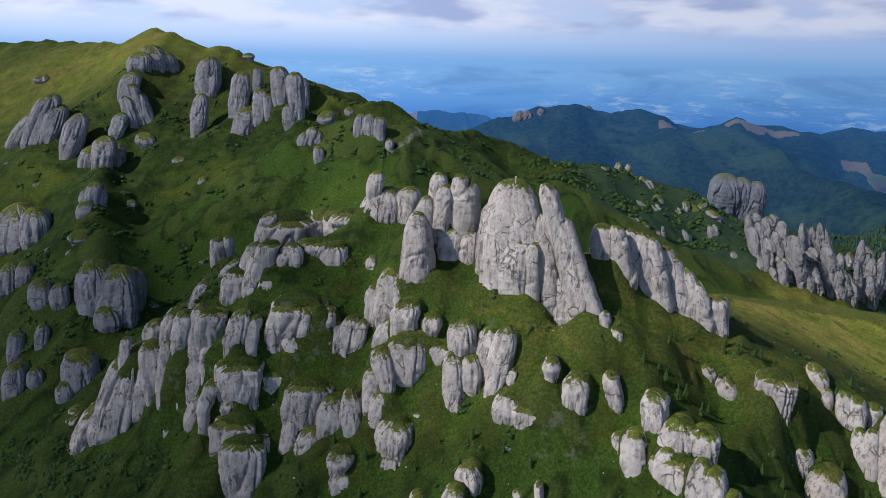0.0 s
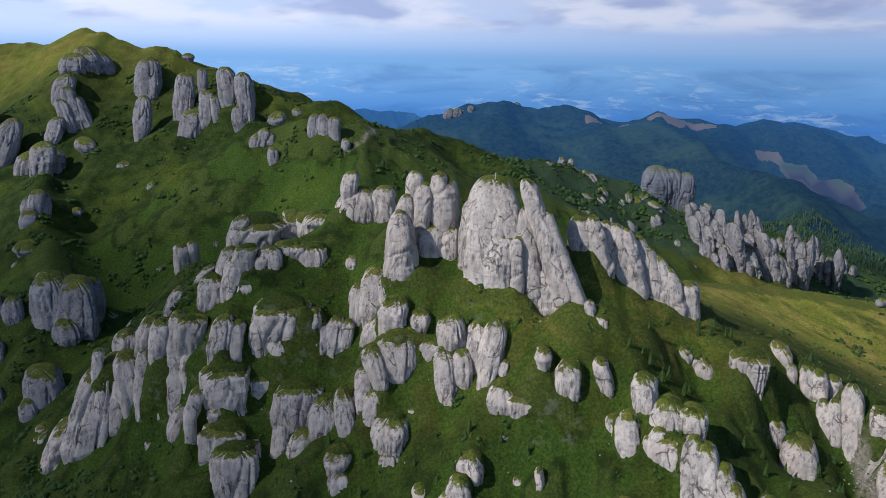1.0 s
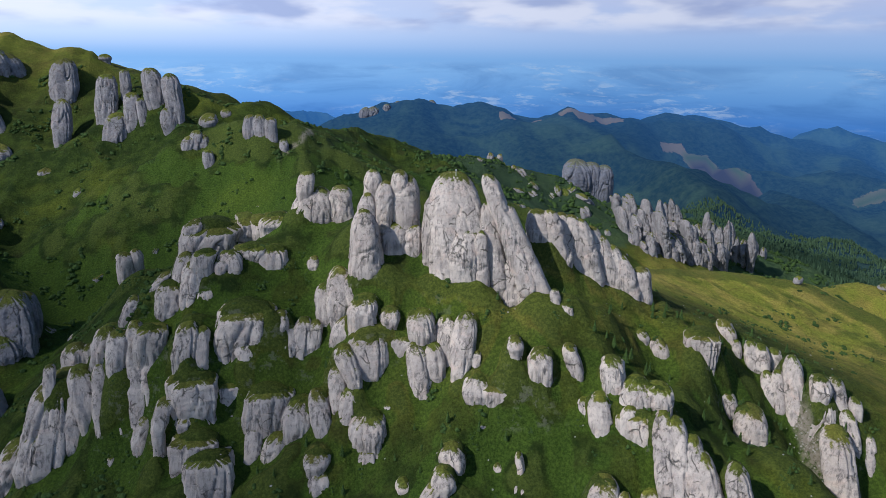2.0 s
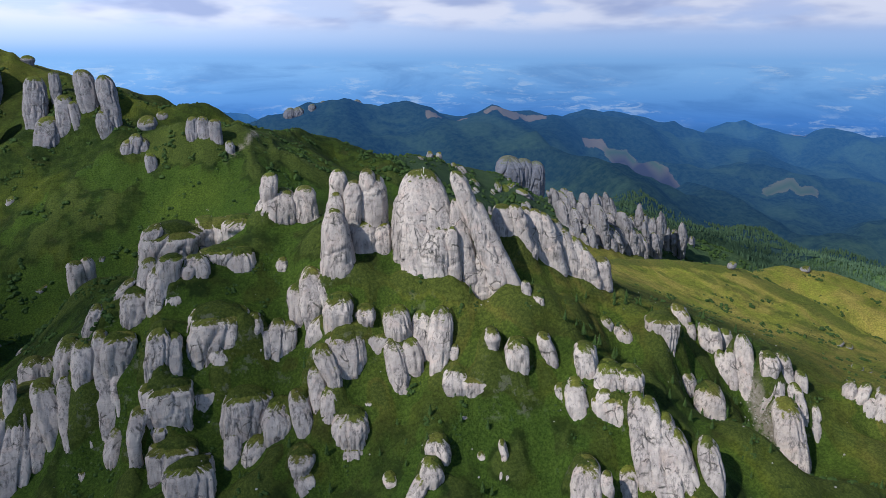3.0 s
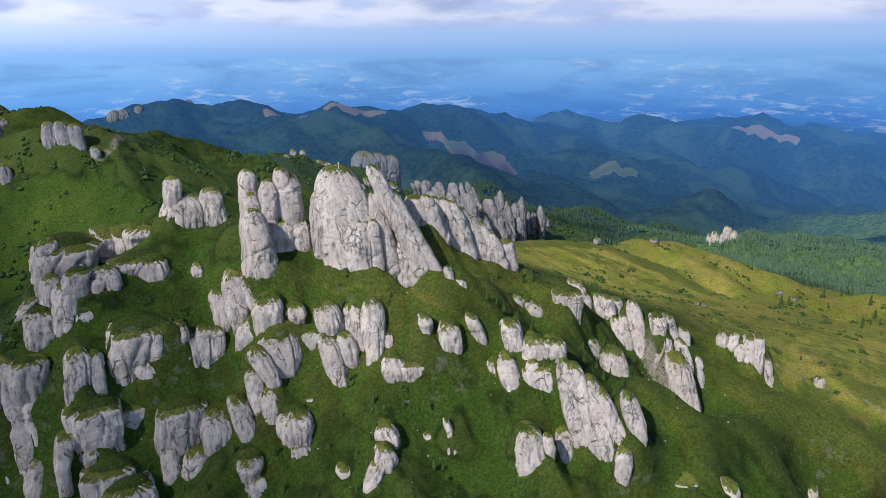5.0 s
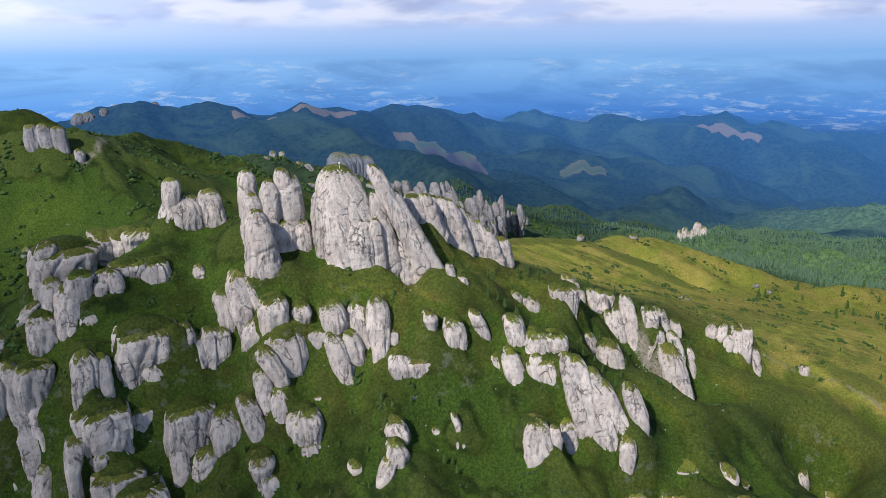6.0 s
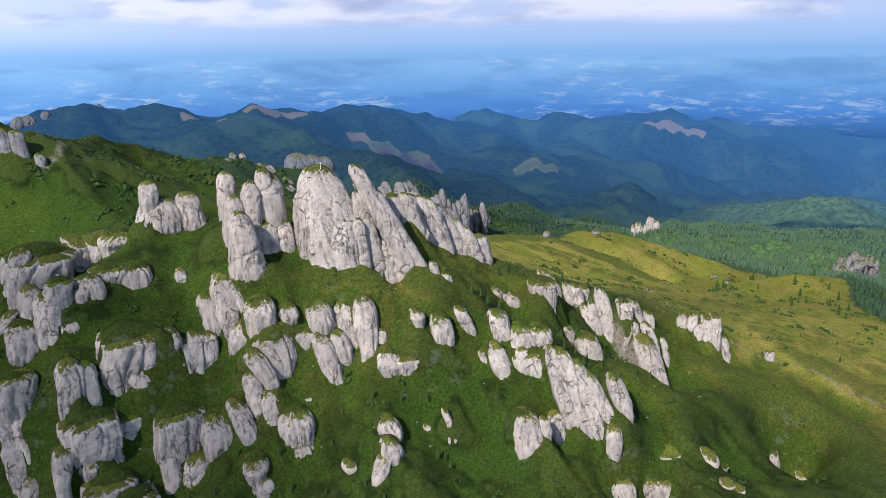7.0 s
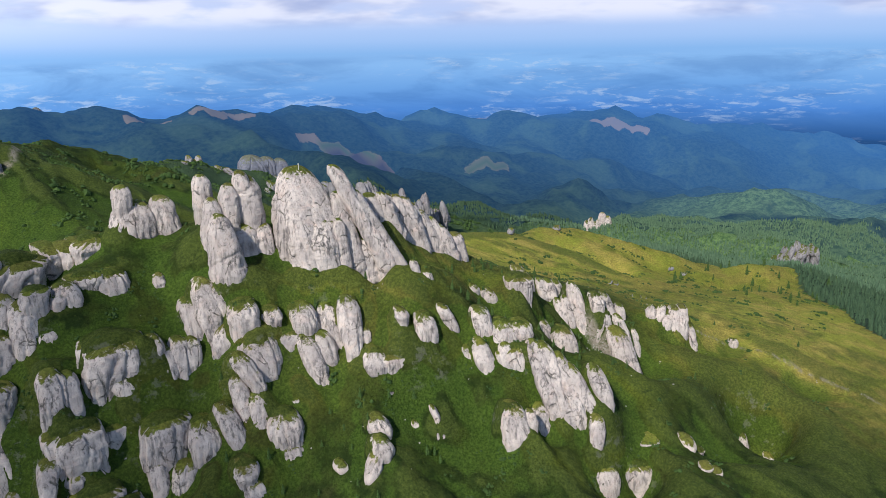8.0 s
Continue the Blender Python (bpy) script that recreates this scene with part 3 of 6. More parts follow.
mound(-48.4, 259.7, 43.9, 8.5, 7.0, -6)
mound(-34.9, 241.3, 45.6, 9.8, 8.2, -9)
mound(-34.7, 237.6, 39.0, 6.8, 5.7, -9)
mound(-22.2, 263.4, 77.0, 7.7, 6.4, -11)
mound(-25.2, 261.5, 69.2, 6.3, 5.2, -10)
mound(-21.3, 253.6, 62.5, 6.7, 5.6, -11)
mound(-15.0, 247.0, 56.1, 11.9, 10.0, -13)
mound(-15.0, 241.8, 46.2, 8.4, 7.0, -13)
mound(-26.0, 292.1, 93.1, 8.2, 6.9, -9)
mound(-20.5, 292.0, 100.7, 9.1, 7.6, -10)
mound(-15.0, 288.1, 99.1, 7.3, 6.1, -10)
mound(-11.2, 275.0, 93.7, 10.8, 9.0, -12)
mound(-1.9, 270.8, 89.6, 8.0, 6.7, -14)
mound(-18.8, 279.0, 84.1, 8.5, 7.1, -10)
mound(-11.3, 269.7, 81.4, 15.7, 13.1, -12)
mound(1.0, 265.7, 79.7, 10.9, 6.4, -14)
mound(10.0, 267.0, 88.5, 9.5, 7.9, -16)
mound(6.8, 260.9, 76.7, 7.9, 6.6, -16)
mound(13.8, 258.4, 76.9, 7.0, 5.9, -17)
mound(20.6, 265.8, 85.9, 8.5, 7.1, -18)
mound(27.7, 257.3, 89.0, 8.3, 6.9, -19)
mound(27.0, 240.9, 70.7, 10.0, 8.3, -20)
mound(35.3, 236.1, 68.5, 12.3, 7.2, -22)
mound(45.1, 233.5, 69.4, 8.2, 6.8, -24)
mound(48.0, 229.2, 65.2, 5.9, 4.9, -24)
mound(51.1, 234.8, 81.1, 8.7, 7.2, -25)
mound(41.6, 240.0, 84.9, 6.4, 5.4, -25)
mound(12.6, 222.3, 52.3, 9.0, 7.5, -19)
mound(7.7, 214.5, 48.2, 7.9, 6.6, -19)
mound(5.2, 212.7, 43.9, 5.6, 4.6, -19)
mound(36.6, 211.6, 42.7, 6.9, 5.8, -24)
mound(62.0, 235.6, 81.4, 5.1, 4.3, -27)
mound(76.3, 225.9, 79.1, 7.6, 6.3, -29)
mound(67.7, 218.5, 68.0, 8.1, 6.7, -29)
mound(64.3, 222.3, 65.6, 5.5, 4.6, -28)
mound(82.8, 218.9, 72.9, 10.5, 8.7, -31)
mound(89.2, 214.0, 72.3, 8.6, 7.2, -31)
mound(77.5, 211.0, 65.4, 5.4, 4.5, -32)
mound(80.5, 208.6, 64.7, 11.6, 6.8, -32)
mound(84.7, 202.8, 65.9, 7.2, 6.0, -34)
mound(88.0, 199.3, 64.1, 6.7, 5.6, -36)
mound(91.6, 193.4, 59.9, 6.7, 5.6, -36)
mound(93.6, 189.6, 57.1, 6.7, 5.6, -36)
mound(102.0, 182.4, 55.5, 7.1, 5.9, -36)
mound(58.5, 192.1, 49.8, 9.5, 7.9, -30)
mound(77.4, 192.7, 43.0, 6.9, 5.7, -33)
mound(135.7, 237.8, 53.3, 6.3, 5.3, -36)
mound(141.6, 229.1, 49.0, 10.8, 9.0, -38)
mound(111.8, 254.6, 72.8, 8.4, 7.0, -32)
mound(105.6, 258.2, 75.6, 4.8, 4.0, -32)
mound(127.4, 245.8, 77.5, 12.6, 7.4, -32)
mound(154.5, 270.3, 71.6, 6.3, 5.3, -37)
mound(161.6, 258.5, 64.6, 5.4, 4.5, -37)
mound(165.3, 255.4, 63.8, 5.9, 4.9, -37)
mound(172.1, 255.5, 61.4, 6.3, 5.2, -37)
mound(162.9, 246.8, 55.0, 5.5, 4.6, -39)
mound(172.9, 245.0, 61.5, 7.6, 6.3, -39)
mound(176.8, 231.1, 58.6, 7.6, 6.3, -41)
mound(177.2, 226.8, 49.3, 9.7, 8.0, -41)
mound(185.3, 232.7, 56.1, 6.8, 5.6, -42)
mound(173.0, 215.0, 42.5, 11.0, 9.1, -42)
mound(172.1, 204.6, 31.1, 6.1, 5.0, -42)
mound(183.9, 222.3, 46.1, 6.1, 5.1, -43)
mound(189.8, 216.7, 37.6, 6.4, 5.3, -44)
mound(212.7, 216.9, 45.6, 5.5, 4.6, -47)
mound(217.2, 211.9, 45.7, 5.1, 4.3, -47)
mound(218.3, 209.6, 41.4, 6.7, 5.6, -47)
mound(221.9, 207.0, 43.5, 6.1, 5.0, -47)
mound(225.3, 203.6, 44.2, 5.4, 4.5, -47)
mound(198.4, 152.7, -7.1, 6.8, 5.7, -52)
mound(91.0, 172.4, 39.2, 6.1, 5.1, -38)
mound(86.1, 166.4, 21.7, 13.5, 7.9, -38)
mound(104.0, 160.4, 16.9, 14.4, 8.4, -41)

ridge(0.40, 0.34, (196, 2014, -40), (266, 2030, 36), (368, 2036, 66), (514, 2086, 60), (612, 1850, 32), (794, 1900, 30), (1100, 2000, 18), (1270, 2060, 18), (1500, 1950, -20), (1777, 2074, -48), (1943, 1816, -45), (2240, 1665, -58), (2500, 1396, -95), (2885, 999, -150), (3063, 810, -185), (3350, 400, -200), (3560, -100, -225))  # far wooded hills
ridge(0.30, 0.30, (612, 1850, 30), (880, 1390, -52), (1050, 1290, -110))  # cleared spur
ridge(0.40, 0.40, (440, 1200, -30), (476, 1100, -22), (560, 1080, -50), (640, 1020, -95))  # rocky knob in the valley
ridge(0.33, 0.30, (960, 700, -140), (1150, 791, -182), (1416, 816, -195), (1611, 631, -180), (1773, 474, -178), (2100, 300, -190))  # sunlit wooded hill
ridge(0.30, 0.30, (800, 200, -115), (966, 400, -138), (1150, 430, -185), (1350, 520, -200))
ridge(0.36, 0.36, (400, 520, -25), (495, 609, -56), (600, 700, -85))  # wooded shoulder
ridge(0.42, 0.38, (640, 980, -118), (1000, 1050, -132), (1318, 1073, -160), (1650, 1100, -225), (2000, 1000, -280))  # dark valley ridge
ridge(0.40, 0.36, (1100, 1680, -70), (1450, 1500, -118), (1800, 1330, -175), (2200, 1150, -240))
ridge(0.36, 0.36, (1700, 1950, -80), (2000, 1500, -150), (2350, 1250, -205))
ridge(0.36, 0.36, (2300, 1600, -110), (2600, 1150, -190), (2700, 800, -240))
ridge(0.25, 0.25, (-250, 3000, -60), (-52, 3050, -35), (280, 3042, -55), (600, 3000, -110))  # blue hill beyond


def ridge_height(x, y):
    heights = [-95 - 0.085 * np.maximum(0, np.hypot(x, y) - 350)]
    for left, right, nodes in RIDGES:
        best = np.full(x.shape, -1e9)
        for (x0, y0, z0), (x1, y1, z1) in zip(nodes, nodes[1:]):
            dx, dy = x1 - x0, y1 - y0
            size = dx * dx + dy * dy
            s = np.clip(((x - x0) * dx + (y - y0) * dy) / size, 0, 1)
            ex, ey = x - x0 - s * dx, y - y0 - s * dy
            d = np.sqrt(ex * ex + ey * ey + 1e-9)
            w = 0.5 + 0.5 * np.clip((dx * ey - dy * ex) / math.sqrt(size) / (d + 1e-6), -1, 1)
            best = np.maximum(best, z0 + s * (z1 - z0) - (right + (left - right) * w) * (np.sqrt(d * d + 16) - 4))
        heights.append(best)
    heights = np.array(heights)
    top = heights.max(0)
    return top + 5 * np.log(np.exp((heights - top) / 5).sum(0))


def ground_height(x, y):
    x, y = np.asarray(x, float), np.asarray(y, float)
    far = np.clip((np.hypot(x, y) - 500) / 900, 0, 1)
    z = ridge_height(x, y)
    for a, b, rise, spread in SWELLS:
        away = (x - a) ** 2 + (y - b) ** 2
        close = away < 7 * spread
        z[close] += rise * np.exp(-away[close] / spread)
    z = z + (1 - far) * ((0.7 + np.clip((205 - x) / 60, 0, 1)) * relief(x, y, 26, 4, 11) + 0.7 * relief(x, y, 5.0, 3, 31))
    front = np.clip((300 - y) / 20, 0, 1) * np.clip((y - 60) / 60, 0, 1) * (1 - far)
    z = z + np.clip((205 - x) / 60, 0, 1) * front * 5.0 * relief(x, y * 0.30, 15, 3, 61)
    near = (np.abs(x) < 420) & (y > 60) & (y < 480)
    if near.any():
        px, py, pz = x[near], y[near], z[near]
        for a, b, top, w, d, turn in MOUNDS:
            u = (px - a) * math.cos(turn) + (py - b) * math.sin(turn)
            v = -(px - a) * math.sin(turn) + (py - b) * math.cos(turn)
            v = np.where(v > 0, v / (0.9 * w), v / (0.30 * d))
            rho = np.hypot(u / (0.46 * w), v)
            hump = top + 0.13 * w * (1 - np.minimum(rho, 1) ** 2) - 1.2 * w * np.maximum(0, rho - 1)
            pz = np.maximum(pz, hump + 0.9 * relief(px, py, 6, 3, 81))
        z[near] = pz
    upper = np.clip((y - 430) / 80, 0, 1) * (1 - far)
    z = z + upper * (26 * (0.18 - np.abs(relief(x, y * 0.7, 95, 5, 41))) + 6 * relief(x, y, 30, 3, 45))
    hills = np.clip((np.hypot(x, y) - 1150) / 250, 0, 1) * np.clip((1500 - np.abs(x - 1900)) / 400, 0, 1)
    z = z + hills * 90 * (0.20 - np.abs(relief(x, y, 430, 3, 57)))
    return z + far * (110 * (0.22 - np.abs(relief(x, y, 520, 6, 51))) + 45 * (0.2 - np.abs(relief(x, y, 170, 4, 55)))) + 7 * relief(x, y, 120, 2, 71) * np.clip((np.hypot(x, y) - 350) / 200, 0, 1)


def steps(lo, hi, fine, near, far, growth, widest):
    """Coordinates close together between lo and hi, and ever wider apart out to near and far."""
    mid = list(np.arange(lo, hi, fine))
    for end, sign in ((near, -1), (far, 1)):
        at, gap, more = (mid[0] if sign < 0 else mid[-1]), fine, []
        while sign * (end - at) > 0:
            gap = min(gap * growth, widest)
            at += sign * gap
            more.append(at)
        mid = more[::-1] + mid if sign < 0 else mid + more
    return np.array(mid)


def mesh_object(name, verts, faces, material, smooth=True, parent=None, label=""):
    data = bpy.data.meshes.new(name)
    data.from_pydata(verts, [], faces)
    data.materials.append(material)
    data.polygons.foreach_set("use_smooth", [smooth] * len(data.polygons))
    data.update()
    ob = new(name, data)
    ob.parent = parent
    if label:
        tagged(ob, label)
    return ob


def clearings(x, y):
    """What lies open among the woods: 0 nothing, 1 pale hay meadow, 2 green meadow, 3 felled brown slope."""
    kind = np.zeros(x.shape)
    for cx, cy, a, b, turn, what in ((640, 1905, 75, 22, 10, 1), (805, 1880, 95, 34, 0, 1), (1100, 1690, 120, 40, -62, 2), (1120, 1560, 170, 30, -74, 3), (1400, 1415, 85, 26, -15, 2),
                                     (960, 1880, 45, 18, 0, 1), (1010, 1780, 50, 18, -20, 1), (2199, 1459, 130, 40, -45, 1), (1900, 1900, 40, 20, -20, 1)):
        c, s = math.cos(radians(turn)), math.sin(radians(turn))
        u, v = ((x - cx) * c + (y - cy) * s) / a, (-(x - cx) * s + (y - cy) * c) / b
        kind[u * u + v * v + 1.2 * relief(x, y, 75, 4, 97) < 0.9] = what
    return kind


def woods(x, y):
    """1 where the ground is wooded, 0 on open pasture."""
    far = np.hypot(x, y)
    edge = 25 * relief(x, y, 60, 3, 91)
    z = ridge_height(x, y)
    behind = (y - (300 + 0.33 * x) + edge > 60) & (z < -34 + edge * 0.5) & (x > 400)
    low = (x > 560) & (z < -62 + edge * 0.4)
    out = (far > 1000) & (x > -100)
    clearing = clearings(x, y) > 0
    grove = ((x - 425) * 108 - (y - 150) * 150 + edge * 130 > 0) & (x > 400) & (y > 40)
    heath = (x > 120) & (x < 620) & (y > 540 + edge) & (y < 800)
    return np.where((behind | low | out | grove) & ~clearing, 1.0, np.where(heath, 0.72, 0.0))


def dryness(x, y):
    """Where the pasture has turned to straw: the right-hand meadow and the spur below it."""
    top = np.exp(-(((x - 240) / 140) ** 2 + ((y - 370) / 52) ** 2)) * 1.4
    spur = np.exp(-(((x - 330) / 90) ** 2 + ((y - 190) / 40) ** 2)) * 1.2
    rest = 0.62 * np.clip((x - 190) / 70, 0, 1) * np.clip((560 - y) / 60, 0, 1)
    brow = 0.42 * np.exp(-(((x - 60) / 90) ** 2 + ((y - 262) / 22) ** 2))
    high = 0.5 * np.exp(-(((x + 300) / 200) ** 2 + ((y - 760) / 90) ** 2))
    hills = np.clip((np.hypot(x, y) - 1200) / 200, 0, 1)
    return np.clip(top + spur + rest + brow + high + hills, 0, 1)


TRAIL = ((234, 198), (249, 193), (254, 173), (260, 153), (267, 130), (269, 107))
GULLY = ((167, 231), (166, 217), (168, 204), (171, 192))
HIGH_TRAIL = ((-40, 505), (-26, 520), (-16, 545), (-20, 575))


def near_line(x, y, line, width):
    best = np.full(x.shape, 1e9)
    for (x0, y0), (x1, y1) in zip(line, line[1:]):
        dx, dy = x1 - x0, y1 - y0
        s = np.clip(((x - x0) * dx + (y - y0) * dy) / (dx * dx + dy * dy), 0, 1)
        best = np.minimum(best, np.hypot(x - x0 - s * dx, y - y0 - s * dy))
    return np.clip(1.5 - best / width, 0, 1)


GROUND_X = steps(-165, 230, 1.15, -4500, 4500, 1.032, 40)
GROUND_Y = steps(130, 350, 1.15, -4500, 4500, 1.032, 40)
GROUND_Z = ground_height(*np.meshgrid(GROUND_X, GROUND_Y))
LIST_X, LIST_Y, LIST_Z = GROUND_X.tolist(), GROUND_Y.tolist(), GROUND_Z.tolist()


def ground_at(x, y):
    """The height of the ground sheet at a spot."""
    i, j = bisect_left(LIST_X, x) - 1, bisect_left(LIST_Y, y) - 1
    u, v = (x - LIST_X[i]) / (LIST_X[i + 1] - LIST_X[i]), (y - LIST_Y[j]) / (LIST_Y[j + 1] - LIST_Y[j])
    near, far = LIST_Z[j], LIST_Z[j + 1]
    return (near[i] * (1 - u) + near[i + 1] * u) * (1 - v) + (far[i] * (1 - u) + far[i + 1] * u) * v


def build_ground():
    xs, ys = GROUND_X, GROUND_Y
    gx, gy = np.meshgrid(xs, ys)
    gz = GROUND_Z
    nx, ny = len(xs), len(ys)
    verts = np.stack((gx, gy, gz), -1).reshape(-1, 3)
    i = np.arange(nx * ny).reshape(ny, nx)
    faces = np.stack((i[:-1, :-1], i[:-1, 1:], i[1:, 1:], i[1:, :-1]), -1).reshape(-1, 4)
    wob = 2.2 * relief(gx, gy, 14, 3, 5)
    scree = np.maximum.reduce([0.7 * near_line(gx + wob, gy + wob, TRAIL, 0.55), near_line(gx + wob, gy, GULLY, 2.4), near_line(gx + wob, gy, HIGH_TRAIL, 1.5)])
    hollow = (np.roll(gz, 6, 0) + np.roll(gz, -6, 0) + np.roll(gz, 6, 1) + np.roll(gz, -6, 1)) / 4 - gz
    hollow *= np.hypot(gx - 40, gy - 250) < 330
    # region where the woods are coloured as sunlit
    lit_wood = np.exp(-(((gx - 1300) / 700) ** 2 + ((gy - 600) / 300) ** 2)) * 1.7
    kind = clearings(gx, gy)
    tags = {"meadow": (kind == 2) * 1.0, "felled": (kind == 3) * 1.0, "lit_wood": np.clip(lit_wood, 0, 1), "hollow": np.clip(hollow / 1.6, -1, 1), "dry": dryness(gx, gy), "wood": woods(gx, gy), "scree": scree}
    centre = verts[faces].mean(1)
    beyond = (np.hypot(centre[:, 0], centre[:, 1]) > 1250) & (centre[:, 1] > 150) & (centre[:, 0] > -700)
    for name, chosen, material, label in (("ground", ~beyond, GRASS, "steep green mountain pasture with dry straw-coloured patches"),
                                          ("backdrop_hills", beyond, HILLS, "wooded hills far away with pale clearings, haze added as blue glow")):
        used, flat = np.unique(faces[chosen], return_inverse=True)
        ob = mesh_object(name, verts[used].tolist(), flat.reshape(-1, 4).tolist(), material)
        for key, values in tags.items():
            ob.data.attributes.new(key, "FLOAT", "POINT").data.foreach_set("value", values.ravel()[used].astype(np.float32))
        tagged(ob, label, "ground" if name == "ground" else "backdrop", kind="structure")


build_ground()


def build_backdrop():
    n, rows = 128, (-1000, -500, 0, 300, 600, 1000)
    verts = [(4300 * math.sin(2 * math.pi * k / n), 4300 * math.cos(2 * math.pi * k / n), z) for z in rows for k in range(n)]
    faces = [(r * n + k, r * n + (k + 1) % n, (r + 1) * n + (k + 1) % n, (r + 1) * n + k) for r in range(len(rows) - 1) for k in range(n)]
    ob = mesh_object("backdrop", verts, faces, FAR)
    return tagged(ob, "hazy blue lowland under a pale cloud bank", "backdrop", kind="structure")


build_backdrop()



def cloud(x, y, z, a, b, seed):
    """A thin flat-based cumulus cloud with an uneven rim."""
    verts, ring, rows = [], 64, 14
    off = Vector((seed * 3.7, seed * 1.9, 0))
    for r in range(rows):
        f = -0.25 + r / (rows - 1) * (math.pi / 2 + 0.25)
        for k in range(ring):
            t = 2 * math.pi * k / ring
            p = Vector((math.cos(t) * math.cos(f), math.sin(t) * math.cos(f), max(-0.1, math.sin(f))))
            s = 1 + 0.30 * noise.fractal(p * 1.9 + off, 0.8, 2.1, 5)
            verts.append((p.x * a * s, p.y * b * s, p.z * 0.30 * min(a, b) * s))
    faces = [(r * ring + k, r * ring + (k + 1) % ring, (r + 1) * ring + (k + 1) % ring, (r + 1) * ring + k) for r in range(rows - 1) for k in range(ring)]
    faces.append(tuple(reversed(range(ring))))
    ob = mesh_object("cloud", verts, faces, CLOUD)
    ob.location = (x, y, z)
    return tagged(ob, "thin white cumulus cloud drifting over the valley", "cloud", "clouds overhead")




def cloud_shading(x, y, a, b, seed):
    """A cloud added out of view, between the sun and that spot, to shade it."""
    spot = Vector((x, y, 40)) + to_sun * 1850
    return cloud(*spot, a, b, seed)


cloud_shading(-183, 327, 185, 230, 2)
cloud_shading(520, 760, 190, 190, 4)

# ---- rocks ----
def column(w, d, h, seed, sink, lean=(0, 0), blunt=False, spread=1.0, broad=False, narrow=0.0, root=0.0, tail=0.0, sharp=False, crown=0.0):
    """One rounded rib of conglomerate: its foot at the origin, w across, d deep, h high, sunk into the ground.
    root: how far it narrows at its foot; tail: metres that its crown runs back into the slope."""
    rng = random.Random(seed)
    ring = int(min(150, max(20, w * 5.5)))
    off = Vector((seed * 17.31 % 97, seed * 5.77 % 89, seed * 9.13 % 83))
    dome = min(0.28 * h, 0.28 * w) if blunt else min(rng.uniform(0.55, 0.85) * h, rng.uniform(0.7, 1.1) * w)
    if broad:
        dome = min(0.55 * h, 0.85 * w)
    elif sharp:
        dome = rng.uniform(0.35, 0.6) * h
    elif root:
        dome = min(0.6 * h, rng.uniform(0.5, 0.9) * w)
    dome = crown or dome
    step = max(0.55, h / 85)
    body = max(6, int((h - dome + sink) / step))
    cap = max(7, int(dome * 1.5 / step))
    taper = 0.04 if blunt else rng.uniform(0.10, 0.22) * spread
    taper = narrow or taper
    point = 0.80 if broad else rng.uniform(0.85, 1.1) if sharp else rng.uniform(0.75, 1.15)
    power = 0.66 if blunt else 0.80 if broad else 0.76 if crown else 0.88
    tip = (rng.uniform(-0.12, 0.12) * w, rng.uniform(0.0, 0.2) * d)
    levels = [(-sink + (h - dome + sink) * r / body, 1.0) for r in range(body)]
    levels += [(h - dome + dome * math.sin(r / cap * math.pi / 2), max(0.0, math.cos(r / cap * math.pi / 2)) ** point) for r in range(cap)]
    verts = []
    for z, round_off in levels:
        up = max(0.0, z / h)
        grow = min(1.0, max(0.0, z / h + 0.12) / 0.55)
        size = (1.0 + taper * (0.6 - min(up, 1.0))) * round_off * (1 - root * (1 - grow * grow * (3 - 2 * grow)))
        shift = max(0.0, up - 0.4)
        bed = noise.noise(Vector((0.0, seed * 3.1 % 71, z * 0.28))) * 0.03 + noise.noise(Vector((4.0, seed * 2.3 % 67, z * 0.9))) * 0.02
        for k in range(ring):
            a = 2 * math.pi * k / ring
            ca, sa = math.cos(a), math.sin(a)
            px, py = math.copysign(abs(ca) ** power, ca), math.copysign(abs(sa) ** power, sa)
            q = Vector((px * w * 0.5, py * d * 0.5, z))
            lump = noise.fractal(Vector((q.x, q.y, q.z * 0.55)) * (1.5 / max(w, 3.0)) + off, 0.9, 2.1, 3) * (0.10 if broad else 0.20 if sharp else 0.11)
            fine = noise.fractal(q * 0.38 + off, 0.8, 2.2, 4) * 0.22 + noise.noise(q * 1.4 + off) * 0.07
            g = abs(noise.noise(Vector((ca * 2.1, sa * 2.1, z * 0.022)) + off))
            flute = noise.noise(Vector((ca * 2.6, sa * 2.6, z * 0.03)) + off)
            groove = (-0.06 if broad else -0.20) * math.exp(-(g / 0.038) ** 2) + (0.06 if broad else 0.16) * (abs(flute) - 0.2)
            cell = Vector((q.x * 0.055, q.y * 0.055, q.z * 0.048) if broad else (q.x * 0.12, q.y * 0.12, q.z * 0.048)) + off + Vector((fine, lump * 3, fine)) * 0.30
            gaps, spots = noise.voronoi(cell)
            block = (0.45 if broad else 0.3) * noise.cell(spots[0] * 7.0) * (3.0 if sharp else 1.0) - (0.45 if broad else 0.35) * math.exp(-((gaps[1] - gaps[0]) / (0.030 if broad else 0.050)) ** 2)
            fine *= 2.0 if sharp else 1.0
            s = size * (1 + lump + groove + bed + (fine + block) / (0.5 * max(w, 4.0)))
            verts.append((px * w * 0.5 * s + lean[0] * up + tip[0] * shift, py * d * 0.5 * s + lean[1] * up + tip[1] * shift + tail * min(1.0, up) * max(0.0, py) * size,
                          z + (0.16 * d * py * size + 0.22 * w * lump) * min(1.0, up)))
    rows = len(levels)
    faces = [(r * ring + k, r * ring + (k + 1) % ring, (r + 1) * ring + (k + 1) % ring, (r + 1) * ring + k) for r in range(rows - 1) for k in range(ring)]
    verts.append((lean[0] + tip[0] * 0.6, lean[1] + tip[1] * 0.6, h + 0.05))
